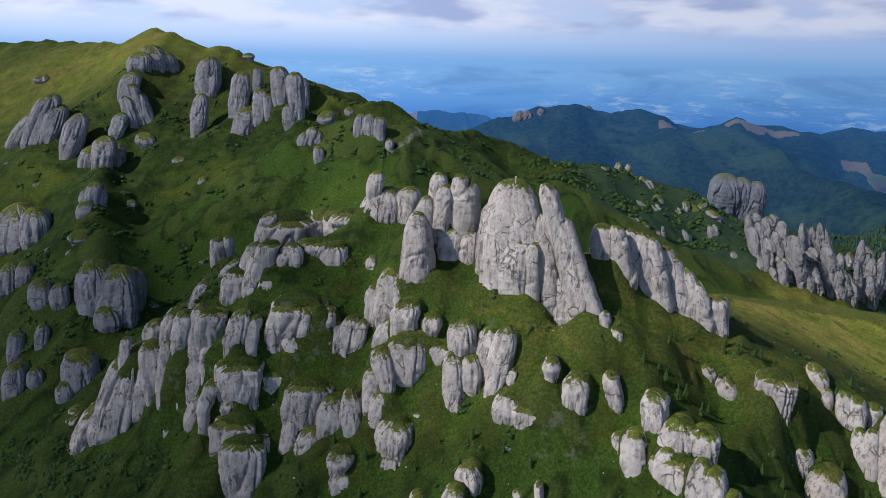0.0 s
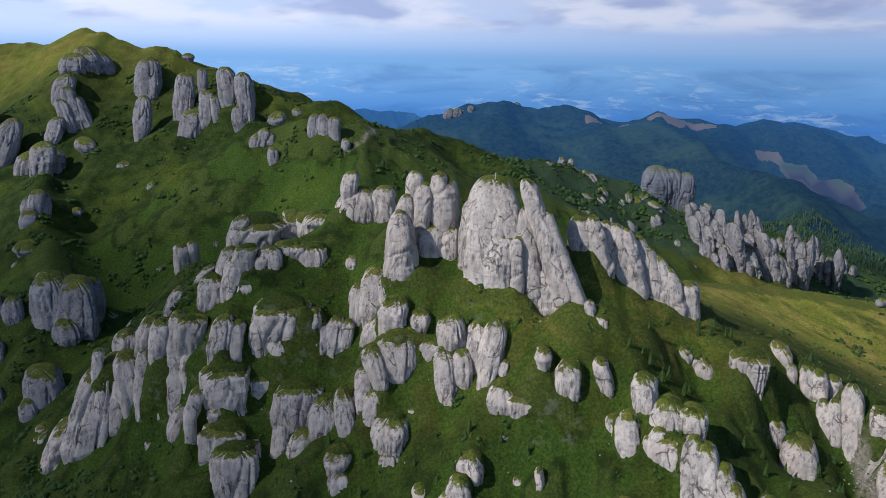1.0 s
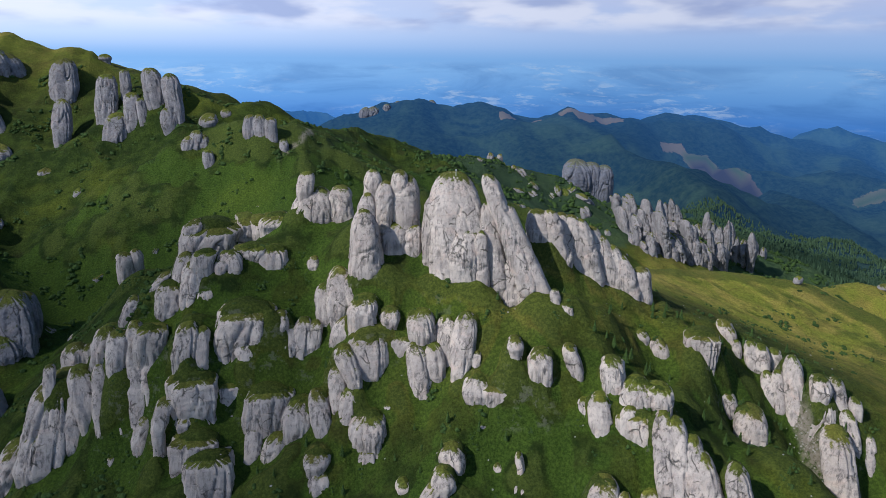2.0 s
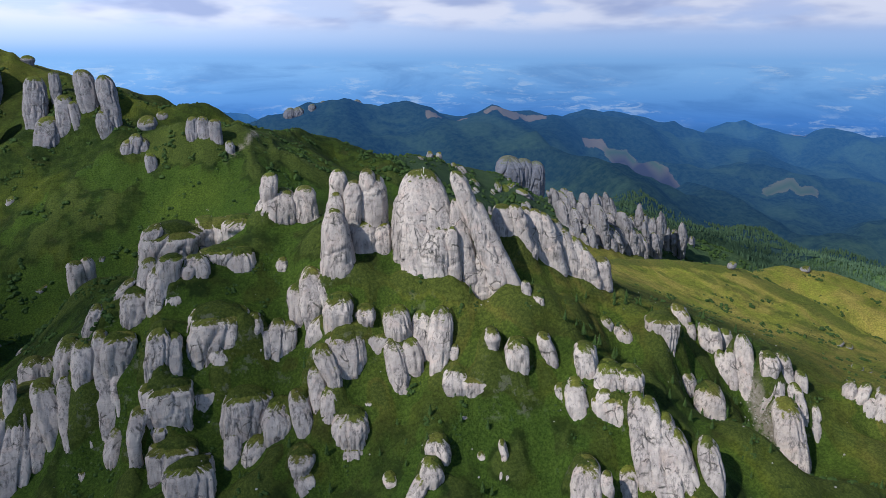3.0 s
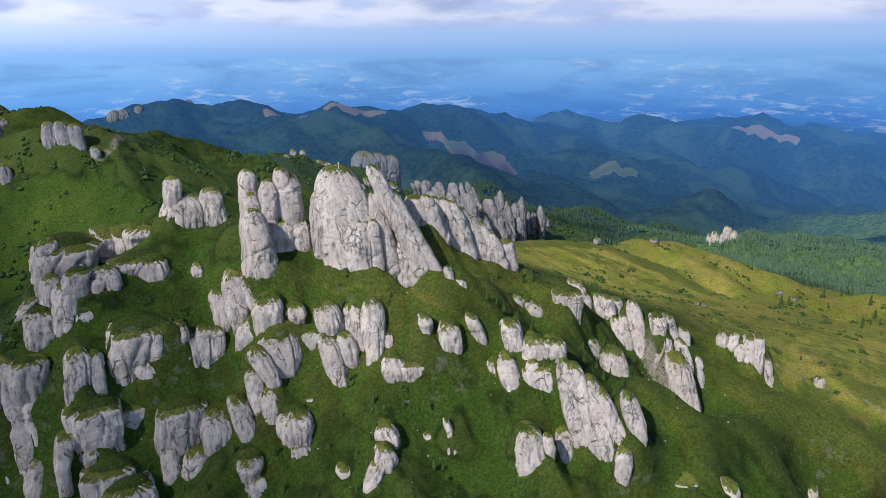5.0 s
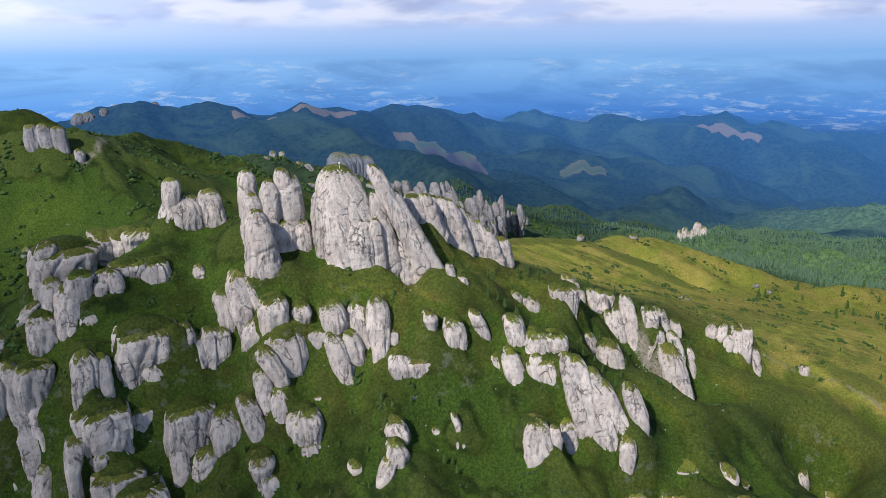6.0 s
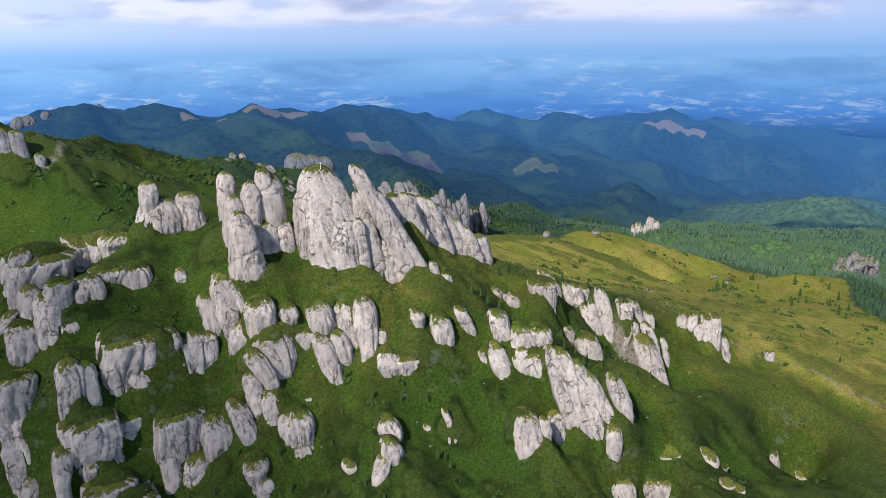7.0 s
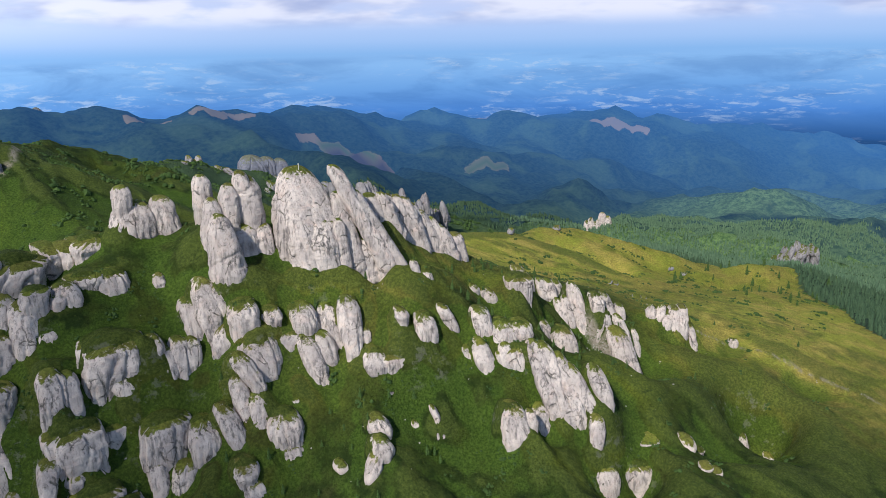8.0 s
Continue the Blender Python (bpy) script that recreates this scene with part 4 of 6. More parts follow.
    faces += [((rows - 1) * ring + k, (rows - 1) * ring + (k + 1) % ring, rows * ring) for k in range(ring)]
    return verts, faces


SPOTS = []


def sunk(h, w):
    return min(26.0, 3.0 + 0.5 * h + 0.4 * w)


def crag(x, y, foot, top, w, d, turn, n=1, lean=(0, 0), turf=False, far=False, tail=0.0, label="", category=""):
    """A rock outcrop of n columns or more side by side across w; turn: degrees of its broad side."""
    n = max(n, round(w / 6.5)) if y < 430 else n + 1 if y < 1000 else n
    SPOTS.append((x, y, w))
    seed = len(SPOTS)
    rng = random.Random(seed)
    h = max(1.0, top - foot)
    big = h > 22
    name = "rock_tower" if big else "rock_crag" if n > 1 or h > 7 or turf else "boulder"
    category = category or ("rock tower" if big else "rock outcrop" if name == "rock_crag" else "boulder")
    if not label:
        label = ("tall pale grey conglomerate tower rising from green pasture" if big else
                 "grey conglomerate block under a hood of green turf" if turf else
                 "weathered grey conglomerate columns on a grassy slope" if n > 1 else
                 "rounded grey conglomerate pillar standing in grass" if name == "rock_crag" else
                 "small pale grey boulder lying in grass")
    # farther crags get the copies with shade or haze in their colour
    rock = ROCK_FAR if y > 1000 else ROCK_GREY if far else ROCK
    m = pose(x, y, foot, 0, 0, turn)
    back = m.to_3x3().inverted() @ Vector((lean[0], lean[1], 0))
    sharp = far and not turf and x > 130 and y < 1000
    root = 0.0 if turf else 0.45 if sharp else rng.uniform(0.15, 0.38) if abs(lean[0]) + abs(lean[1]) > 0.8 else 0.15
    if n == 1 and not turf:
        ob = mesh_object(name, *column(w * (0.9 if sharp else 1.08), d, h, seed, sunk(h, w), back, root=root, tail=tail, sharp=sharp), rock)
        ob.matrix_world = m
        return tagged(ob, label, category, "rock outcrops")
    ob = new(name)
    ob.matrix_world = m
    tagged(ob, label, category, "rock outcrops")
    tallest = rng.randrange(n)
    for k in range(n):
        cw = w / n * (rng.uniform(1.1, 1.75) if sharp else rng.uniform(1.25, 1.9))
        ch = h * (1.0 if k == tallest or turf else rng.uniform(0.50, 0.90) if sharp else rng.uniform(0.70, 0.97))
        at = Vector(((k + 0.5) / n * w - w / 2 + rng.uniform(-0.06, 0.06) * w, rng.uniform(-0.12, 0.18) * d, 0.0 if turf else rng.uniform(-0.03, 0.09) * h))
        verts, faces = column(cw, d * rng.uniform(0.85, 1.15), ch - at.z, seed + 0.37 * (k + 1), sunk(h, w) + at.z, back, turf, root=root * rng.uniform(0.3, 0.8), tail=tail * rng.uniform(0.6, 1.1), sharp=sharp)
        mesh_object("column", [tuple(Vector(v) + at) for v in verts], faces, rock, parent=ob)
    return ob


STYLES = {  # how far the foot narrows, the crown's share of height and of breadth, metres of crown running back for each metre of height
    "block": (0.06, 0.22, 0.20, 0.35), "column": (0.18, 0.42, 0.55, 0.40), "dome": (0.08, 0.50, 0.50, 0.40), "egg": (0.30, 0.55, 0.70, 0.30), "rib": (0.34, 0.30, 0.90, 0.20)}
LOOKS = {"block": "broad grey conglomerate block under a hood of green turf", "column": "weathered grey conglomerate column on a grassy slope",
         "dome": "round-topped pale conglomerate crag rising from grass", "egg": "small rounded pale conglomerate boulder in grass",
         "rib": "long narrow conglomerate rib running down the slope"}


def rock(x, y, foot, top, w, d, turn, lean, style, material=None):
    """One crag: its foot's middle, the heights of foot and top, its breadth and depth, and how far its top lies from its foot."""
    SPOTS.append((x, y, w))
    seed, h = len(SPOTS), max(1.0, top - foot)
    root, share, round_off, back = STYLES[style]
    m = pose(x, y, foot, 0, 0, turn)
    lean = m.to_3x3().inverted() @ Vector((lean[0], lean[1], 0))
    verts, faces = column(w * (1.06 if style == "egg" else 1.18), d * 1.1, h, seed, sunk(h, w), lean, style == "block", root=root, tail=back * h, crown=min(share * h, round_off * w))
    name = "boulder" if style == "egg" and h < 7 else "rock_rib" if style == "rib" else "rock_crag"
    ob = mesh_object(name, verts, faces, material or ROCK)
    ob.matrix_world = m
    return tagged(ob, LOOKS[style], "boulder" if name == "boulder" else "rock outcrop", "rock outcrops")


def massif(x, y, foot, label):
    """The base of a great tower, to which lobes are added."""
    ob = new("rock_tower")
    ob.matrix_world = pose(x, y, foot)
    return tagged(ob, label, "rock tower", "rock outcrops")


def lobe(ob, x, y, foot, top, w, d, turn, lean=(0, 0), broad=False, taper=0.0):
    SPOTS.append((x, y, w))
    base = ob.matrix_world.translation
    turned = pose(0, 0, 0, 0, 0, turn)
    back = turned.to_3x3().inverted() @ Vector((lean[0], lean[1], 0))
    verts, faces = column(w * 1.04, d * 1.1, top - foot, len(SPOTS), sunk(top - foot, w), back, False, 0.7 if broad else 1.9, broad, taper)
    at = Vector((x, y, foot)) - base
    mesh_object("column", [tuple(turned @ Vector(v) + at) for v in verts], faces, ROCK, parent=ob)


rock(-77.8, 341.6, 100.7, 112.5, 23.4, 14.0, -1, (2.0, 1.3), "block")
rock(-84.1, 340.5, 108.1, 115.3, 7.6, 6.4, -1, (2.6, 1.9), "egg")
rock(-62.1, 344.5, 102.0, 112.3, 9.5, 8.0, -3, (0.4, 3.4), "column")
rock(-55.5, 344.4, 105.4, 112.3, 6.4, 5.4, -3, (1.1, 2.2), "column")
rock(-47.6, 338.1, 110.4, 117.1, 12.0, 10.2, -5, (3.7, 0.8), "egg")
rock(-69.9, 309.0, 98.8, 107.0, 6.6, 5.6, -2, (2.7, 2.4), "egg")
rock(-64.2, 308.7, 97.8, 107.2, 7.6, 6.5, -2, (-0.3, 2.9), "egg")
rock(-57.0, 314.7, 102.8, 107.9, 11.2, 6.7, -5, (0.2, 0.4), "block")
rock(-47.6, 312.5, 97.7, 107.2, 11.3, 6.8, -5, (0.5, 1.7), "block")
rock(-88.5, 311.6, 88.8, 105.2, 7.1, 6.0, 1, (3.9, 6.5), "column")
rock(-82.8, 304.7, 86.3, 103.3, 8.8, 7.5, 0, (2.5, 6.4), "column")
rock(-77.9, 309.2, 101.6, 107.7, 8.4, 5.1, 0, (2.2, 1.0), "block")
rock(-77.9, 303.6, 87.1, 93.7, 5.6, 4.8, -1, (1.2, 2.0), "egg")
rock(-74.5, 302.8, 86.9, 94.1, 4.2, 3.6, -1, (-0.5, 2.7), "column")
rock(-92.7, 306.9, 82.3, 95.5, 10.2, 8.6, 2, (1.4, 4.1), "dome")
rock(-97.9, 311.8, 92.2, 98.4, 4.2, 3.6, 1, (5.7, 2.3), "column")
rock(-110.6, 307.8, 79.2, 89.0, 5.0, 4.3, 6, (4.3, 4.2), "column")
rock(-29.9, 309.1, 96.7, 102.8, 5.5, 4.7, -5, (0.5, 1.7), "egg")
rock(-61.4, 285.5, 75.5, 89.0, 20.8, 12.5, -3, (2.2, 1.9), "block")
rock(-59.3, 279.2, 70.0, 77.4, 7.6, 6.5, -3, (-2.8, 2.5), "column")
rock(-47.3, 281.9, 78.1, 86.9, 7.6, 6.4, -6, (1.9, 2.4), "egg")
rock(-43.8, 278.7, 70.4, 82.1, 7.3, 6.2, -6, (0.8, 4.2), "column")
rock(-48.1, 279.5, 71.6, 75.3, 6.4, 5.4, -6, (0.8, 0.6), "egg")
rock(-38.5, 277.9, 69.6, 83.4, 6.5, 5.5, -8, (2.2, 5.1), "column")
rock(-33.5, 277.4, 70.8, 82.5, 5.6, 4.7, -8, (2.0, 4.3), "column")
rock(-83.6, 279.6, 73.0, 84.6, 7.4, 6.3, 1, (1.3, 4.2), "column")
rock(-77.8, 278.6, 69.7, 82.3, 5.7, 4.9, -1, (0.4, 4.9), "column")
rock(-87.1, 278.6, 73.7, 83.3, 3.7, 3.5, 1, (2.8, 3.7), "column")
rock(-119.3, 302.8, 66.2, 76.7, 9.0, 7.6, 6, (1.7, 3.3), "dome")
rock(-112.7, 292.9, 64.2, 78.4, 7.0, 6.0, 5, (1.8, 5.6), "column")
rock(-108.6, 282.6, 40.9, 67.0, 7.4, 6.3, 5, (-1.2, 14.1), "rib")
rock(-103.4, 281.0, 43.9, 80.8, 7.0, 5.9, 4, (-2.5, 20.3), "rib")
rock(-99.4, 293.0, 71.4, 80.6, 10.7, 6.4, 3, (1.4, 1.8), "block")
rock(-98.3, 284.4, 50.9, 69.7, 7.9, 6.8, 3, (-0.9, 9.8), "rib")
rock(-114.6, 282.6, 34.2, 63.1, 8.7, 7.4, 6, (-2.6, 15.3), "rib")
rock(-118.9, 284.1, 40.1, 64.9, 5.2, 4.4, 6, (-1.8, 13.6), "rib")
rock(-101.9, 275.0, 35.2, 49.7, 9.5, 8.1, 4, (3.5, 7.4), "rib")
rock(-94.2, 264.1, 48.8, 59.9, 5.4, 4.6, 0, (3.5, 5.7), "rib")
rock(-81.9, 271.0, 53.7, 66.6, 16.7, 10.0, 0, (1.4, 2.2), "block")
rock(-70.6, 274.8, 53.4, 62.3, 12.4, 7.4, -2, (3.0, 1.4), "block")
rock(-85.0, 266.0, 47.7, 53.1, 6.8, 5.8, 0, (0.6, 1.3), "egg")
rock(-91.5, 268.8, 35.2, 42.2, 11.1, 9.5, 2, (3.6, 1.8), "column")
rock(-81.2, 259.0, 37.4, 47.2, 15.5, 9.3, -0, (1.8, 1.4), "block")
rock(-75.7, 249.0, 18.2, 41.9, 16.2, 9.7, -1, (-0.2, 5.3), "block")
rock(-91.1, 266.0, 30.5, 41.0, 9.2, 7.8, 2, (1.8, 3.6), "column")
rock(-53.5, 266.5, 47.7, 60.6, 16.8, 10.1, -5, (2.1, 2.0), "block")
rock(-40.9, 257.9, 46.2, 57.9, 11.0, 9.3, -7, (1.9, 3.6), "column")
rock(-31.8, 249.7, 47.7, 62.8, 7.2, 6.1, -9, (-1.0, 8.1), "rib")
rock(-59.6, 259.1, 34.1, 47.6, 5.9, 5.0, -4, (2.1, 5.1), "column")
rock(-52.1, 256.8, 36.5, 45.1, 8.3, 7.0, -6, (3.6, 2.4), "column")
rock(-35.3, 239.1, 39.6, 46.7, 9.7, 8.2, -9, (0.4, 1.6), "egg")
rock(-35.3, 233.5, 30.0, 40.3, 6.7, 5.7, -9, (0.6, 3.7), "column")
rock(-18.4, 255.5, 65.4, 78.5, 7.5, 6.4, -11, (-3.9, 7.5), "rib")
rock(-25.3, 252.8, 55.1, 70.8, 6.2, 5.2, -10, (0.0, 8.4), "rib")
rock(-21.6, 248.4, 51.3, 64.0, 6.6, 5.6, -11, (0.2, 4.9), "column")
rock(-14.7, 243.3, 46.7, 57.5, 11.7, 10.0, -13, (-0.5, 3.0), "dome")
rock(-16.2, 238.8, 38.3, 47.5, 8.2, 7.0, -13, (1.1, 2.5), "egg")
rock(-25.9, 285.4, 78.7, 94.7, 8.1, 6.9, -9, (-0.2, 6.2), "column")
rock(-21.7, 280.0, 80.9, 102.7, 8.9, 7.6, -10, (1.0, 11.4), "rib")
rock(-15.4, 283.5, 89.0, 100.4, 7.1, 6.1, -10, (0.4, 4.2), "column")
rock(-12.7, 272.5, 86.4, 94.9, 10.6, 9.0, -12, (1.4, 1.8), "dome")
rock(-1.9, 268.5, 83.8, 90.7, 7.9, 6.7, -14, (-0.1, 1.9), "egg")
rock(-22.5, 275.4, 74.7, 85.5, 8.4, 7.1, -10, (3.6, 3.2), "column")
rock(-12.5, 264.2, 66.5, 83.1, 15.4, 13.1, -12, (1.1, 4.6), "dome")
rock(-0.9, 263.6, 69.5, 80.2, 10.7, 6.4, -14, (1.9, 1.7), "block")
rock(10.6, 263.6, 80.4, 89.7, 9.3, 7.9, -16, (-0.7, 2.9), "dome")
rock(7.8, 249.6, 59.3, 78.6, 7.7, 6.6, -16, (-1.1, 10.9), "rib")
rock(14.1, 253.2, 66.3, 78.3, 6.9, 5.9, -17, (-0.5, 4.8), "column")
rock(21.1, 254.5, 68.5, 87.8, 8.4, 7.1, -18, (-0.6, 10.8), "rib")
rock(22.0, 246.7, 69.6, 91.0, 8.2, 6.9, -19, (5.5, 10.1), "rib")
rock(28.6, 245.7, 73.0, 78.0, 3.2, 3.5, -19, (0.3, 1.7), "column")
rock(26.3, 237.2, 61.0, 72.1, 9.8, 8.3, -20, (0.5, 3.2), "egg")
rock(35.1, 234.5, 61.7, 69.0, 12.1, 7.2, -22, (0.0, 1.1), "block")
rock(45.0, 229.0, 60.3, 70.7, 8.0, 6.8, -24, (-0.1, 4.0), "column")
rock(48.5, 226.1, 59.5, 66.3, 5.8, 4.9, -24, (-0.6, 2.8), "column")
rock(49.9, 232.3, 74.0, 82.3, 8.5, 7.2, -25, (0.9, 2.0), "dome")
rock(41.7, 238.0, 80.6, 85.9, 6.3, 5.4, -25, (-0.3, 1.6), "egg")
rock(12.8, 219.1, 44.7, 53.5, 8.8, 7.5, -19, (-0.4, 2.7), "egg")
rock(7.7, 211.5, 41.3, 49.4, 7.7, 6.6, -19, (-0.2, 2.5), "egg")
rock(-1.2, 209.9, 36.2, 45.1, 5.4, 4.6, -19, (6.3, 2.5), "rib")
rock(33.6, 209.4, 35.6, 43.8, 6.8, 5.8, -24, (2.9, 1.8), "column")
rock(36.1, 212.3, 46.1, 51.0, 2.6, 3.5, -24, (-0.7, 2.1), "column")
rock(63.7, 229.8, 72.0, 82.7, 5.0, 4.3, -27, (-1.9, 5.6), "column")
rock(75.4, 222.0, 69.7, 80.5, 7.5, 6.3, -29, (0.7, 3.5), "dome")
rock(67.6, 212.7, 55.5, 69.5, 7.9, 6.7, -29, (-0.1, 5.4), "egg")
rock(64.1, 220.0, 61.0, 66.6, 5.4, 4.6, -28, (0.0, 2.0), "column")
rock(81.6, 215.5, 64.0, 74.2, 10.3, 8.7, -31, (0.8, 2.8), "dome")
rock(89.1, 211.2, 66.6, 73.4, 8.5, 7.2, -31, (-0.2, 2.4), "column")
rock(74.6, 208.3, 57.1, 66.7, 5.3, 4.5, -32, (2.7, 2.5), "column")
rock(80.7, 205.7, 55.2, 65.2, 11.4, 6.8, -32, (-0.5, 2.5), "block")
rock(73.0, 209.7, 59.4, 63.7, 3.5, 3.5, -29, (0.1, 1.6), "column")
rock(81.2, 186.3, 40.5, 68.3, 7.1, 6.0, -34, (3.2, 16.1), "rib")
rock(83.8, 179.0, 33.3, 66.8, 6.6, 5.6, -36, (4.0, 20.0), "rib")
rock(88.0, 176.7, 34.3, 62.2, 6.6, 5.6, -36, (3.5, 16.4), "rib")
rock(93.5, 175.8, 38.8, 59.0, 6.6, 5.6, -36, (-0.1, 13.4), "rib")
rock(100.7, 172.8, 41.6, 57.1, 7.0, 5.9, -36, (1.0, 9.2), "rib")
rock(56.6, 187.3, 37.2, 51.4, 9.3, 7.9, -30, (1.6, 4.3), "dome")
rock(62.9, 184.2, 43.5, 48.8, 4.4, 3.8, -30, (0.3, 1.9), "column")
rock(75.2, 187.6, 31.2, 44.5, 6.7, 5.7, -33, (2.0, 4.7), "column")
rock(136.1, 233.5, 46.3, 54.5, 6.2, 5.3, -36, (-0.6, 4.0), "column")
rock(140.4, 223.9, 36.8, 50.5, 10.6, 9.0, -38, (0.8, 4.7), "dome")
rock(112.8, 251.0, 66.5, 74.0, 8.3, 7.0, -32, (-1.3, 3.1), "egg")
rock(106.7, 255.9, 72.3, 76.5, 4.7, 4.0, -32, (-1.3, 2.1), "egg")
rock(127.4, 244.2, 71.2, 78.0, 12.3, 7.4, -32, (-0.2, 1.1), "block")
rock(156.3, 258.9, 59.5, 66.1, 4.2, 3.6, -37, (0.1, 2.6), "egg")
rock(155.7, 265.0, 66.1, 72.7, 6.2, 5.3, -37, (-1.5, 5.0), "rib")
rock(161.1, 253.5, 55.5, 66.0, 5.3, 4.5, -37, (0.3, 4.8), "column")
rock(164.5, 250.8, 54.9, 65.1, 5.8, 4.9, -37, (0.6, 4.3), "column")
rock(170.3, 252.5, 53.9, 62.6, 6.2, 5.2, -37, (1.5, 2.7), "column")
rock(161.4, 238.9, 43.6, 56.5, 5.4, 4.6, -39, (1.3, 7.6), "rib")
rock(163.1, 236.1, 42.6, 57.8, 4.3, 3.7, -39, (3.0, 8.2), "rib")
rock(167.2, 228.5, 34.7, 64.0, 7.4, 6.3, -39, (5.4, 16.2), "rib")
rock(175.7, 228.1, 51.2, 59.8, 7.4, 6.3, -41, (0.8, 2.7), "dome")
rock(172.7, 223.7, 36.2, 50.9, 9.5, 8.0, -41, (4.2, 2.7), "dome")
rock(183.5, 223.5, 42.9, 57.7, 6.6, 5.6, -42, (1.5, 9.0), "rib")
rock(188.7, 221.3, 45.9, 52.0, 4.3, 3.6, -42, (0.0, 2.9), "column")
rock(168.3, 202.9, 22.3, 44.6, 10.7, 9.1, -42, (4.2, 11.6), "rib")
rock(168.5, 195.9, 16.8, 32.8, 5.9, 5.0, -42, (3.3, 8.5), "rib")
rock(182.6, 213.2, 33.9, 47.7, 6.0, 5.1, -43, (1.0, 8.9), "rib")
rock(186.0, 208.3, 23.5, 39.2, 6.2, 5.3, -44, (3.6, 8.1), "rib")
rock(210.7, 215.1, 39.2, 46.8, 5.4, 4.6, -47, (1.8, 1.6), "egg")
rock(213.2, 211.6, 38.2, 46.9, 5.0, 4.3, -47, (3.8, 0.1), "egg")
rock(214.2, 206.9, 30.8, 42.8, 6.6, 5.6, -47, (3.9, 2.5), "column")
rock(216.4, 202.4, 28.1, 45.2, 5.9, 5.0, -47, (5.3, 4.4), "column")
rock(219.5, 199.5, 29.4, 45.9, 5.3, 4.5, -47, (5.6, 3.8), "column")
rock(222.9, 193.5, 22.0, 34.5, 4.1, 3.5, -48, (2.9, 4.3), "column")
rock(196.2, 150.5, -14.5, -5.9, 6.7, 5.7, -52, (1.8, 1.9), "egg")
rock(204.9, 139.3, -18.4, -15.0, 5.6, 4.8, -54, (-0.1, 1.3), "egg")
rock(87.6, 169.4, 29.6, 40.6, 6.0, 5.1, -38, (3.2, 2.8), "column")
rock(84.5, 164.1, 10.1, 22.2, 13.2, 7.9, -38, (1.3, 1.9), "block")
rock(102.7, 157.7, 5.1, 17.4, 14.1, 8.4, -41, (0.9, 2.2), "block")
rock(-144.9, 290.5, 24.0, 54.0, 16.2, 13.8, 10, (4.1, 10.9), "dome")
rock(-134.0, 294.8, 30.8, 58.3, 15.4, 13.1, 10, (-0.2, 9.2), "dome")
rock(-124.2, 292.8, 42.4, 62.7, 9.8, 8.4, 8, (-5.3, 7.1), "column")
rock(-137.0, 321.2, 49.0, 63.1, 9.6, 8.1, 8, (1.4, 4.7), "dome")
rock(-129.0, 322.6, 53.0, 62.7, 6.4, 5.5, 8, (-1.0, 3.4), "column")
rock(-119.4, 312.0, 55.7, 73.3, 9.3, 7.9, 6, (0.3, 6.0), "dome")
rock(-162.3, 295.0, 12.4, 30.0, 10.6, 9.0, 12, (7.5, 8.3), "column")
rock(-140.9, 298.7, 52.7, 63.5, 4.5, 3.8, 10, (0.3, 4.3), "column")
rock(-31.5, 334.1, 113.5, 127.6, 11.9, 10.1, -8, (2.9, 2.1), "dome")
rock(-24.9, 333.1, 114.7, 129.5, 10.9, 9.2, -8, (0.4, 2.7), "dome")
rock(-13.8, 330.2, 114.1, 130.1, 8.7, 7.4, -9, (-2.0, 3.6), "dome")
rock(-31.3, 335.5, 127.8, 136.8, 6.5, 5.5, -8, (1.4, 1.5), "dome")
rock(63.9, 252.3, 93.7, 99.3, 3.6, 3.1, -25, (-0.7, 1.5), "column")
rock(67.4, 248.0, 89.1, 94.2, 3.9, 3.3, -26, (-0.9, 1.5), "column")
rock(115.4, 274.6, 82.9, 97.6, 8.0, 6.8, -30, (-0.8, 3.9), "column")
rock(26.9, 230.4, 54.3, 57.4, 4.5, 3.9, -21, (-0.2, 1.7), "egg")
rock(-5.4, 248.6, 56.1, 59.3, 4.6, 3.9, -14, (0.1, 1.5), "egg")
rock(-5.5, 221.4, 37.1, 41.2, 4.8, 4.1, -16, (-0.1, 2.0), "egg")
rock(29.3, 217.5, 42.3, 45.4, 3.6, 3.1, -23, (0.2, 1.5), "egg")
rock(254.1, 184.2, 17.1, 21.1, 4.7, 4.0, -52, (1.1, 1.6), "egg")
rock(115.7, 162.0, 21.4, 26.0, 10.5, 8.9, -43, (2.7, 0.5), "egg")
rock(127.5, 147.7, 19.6, 24.9, 6.9, 5.9, -46, (-0.0, 3.6), "egg")
rock(133.8, 145.9, 15.5, 17.2, 4.3, 3.7, -47, (0.6, 0.5), "egg")
rock(116.8, 134.5, 19.2, 22.0, 5.1, 4.3, -47, (1.0, 0.8), "egg")
rock(120.4, 130.9, 17.7, 19.6, 4.6, 3.9, -48, (-0.2, 1.5), "egg")
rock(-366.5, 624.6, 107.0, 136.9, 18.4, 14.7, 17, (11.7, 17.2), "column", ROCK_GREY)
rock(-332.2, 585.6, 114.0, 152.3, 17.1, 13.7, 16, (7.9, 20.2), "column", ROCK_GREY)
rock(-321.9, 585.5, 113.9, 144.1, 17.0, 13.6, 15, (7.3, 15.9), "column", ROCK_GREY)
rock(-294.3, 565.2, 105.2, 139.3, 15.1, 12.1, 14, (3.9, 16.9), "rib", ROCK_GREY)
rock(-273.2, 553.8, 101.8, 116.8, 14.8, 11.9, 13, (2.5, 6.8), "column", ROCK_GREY)
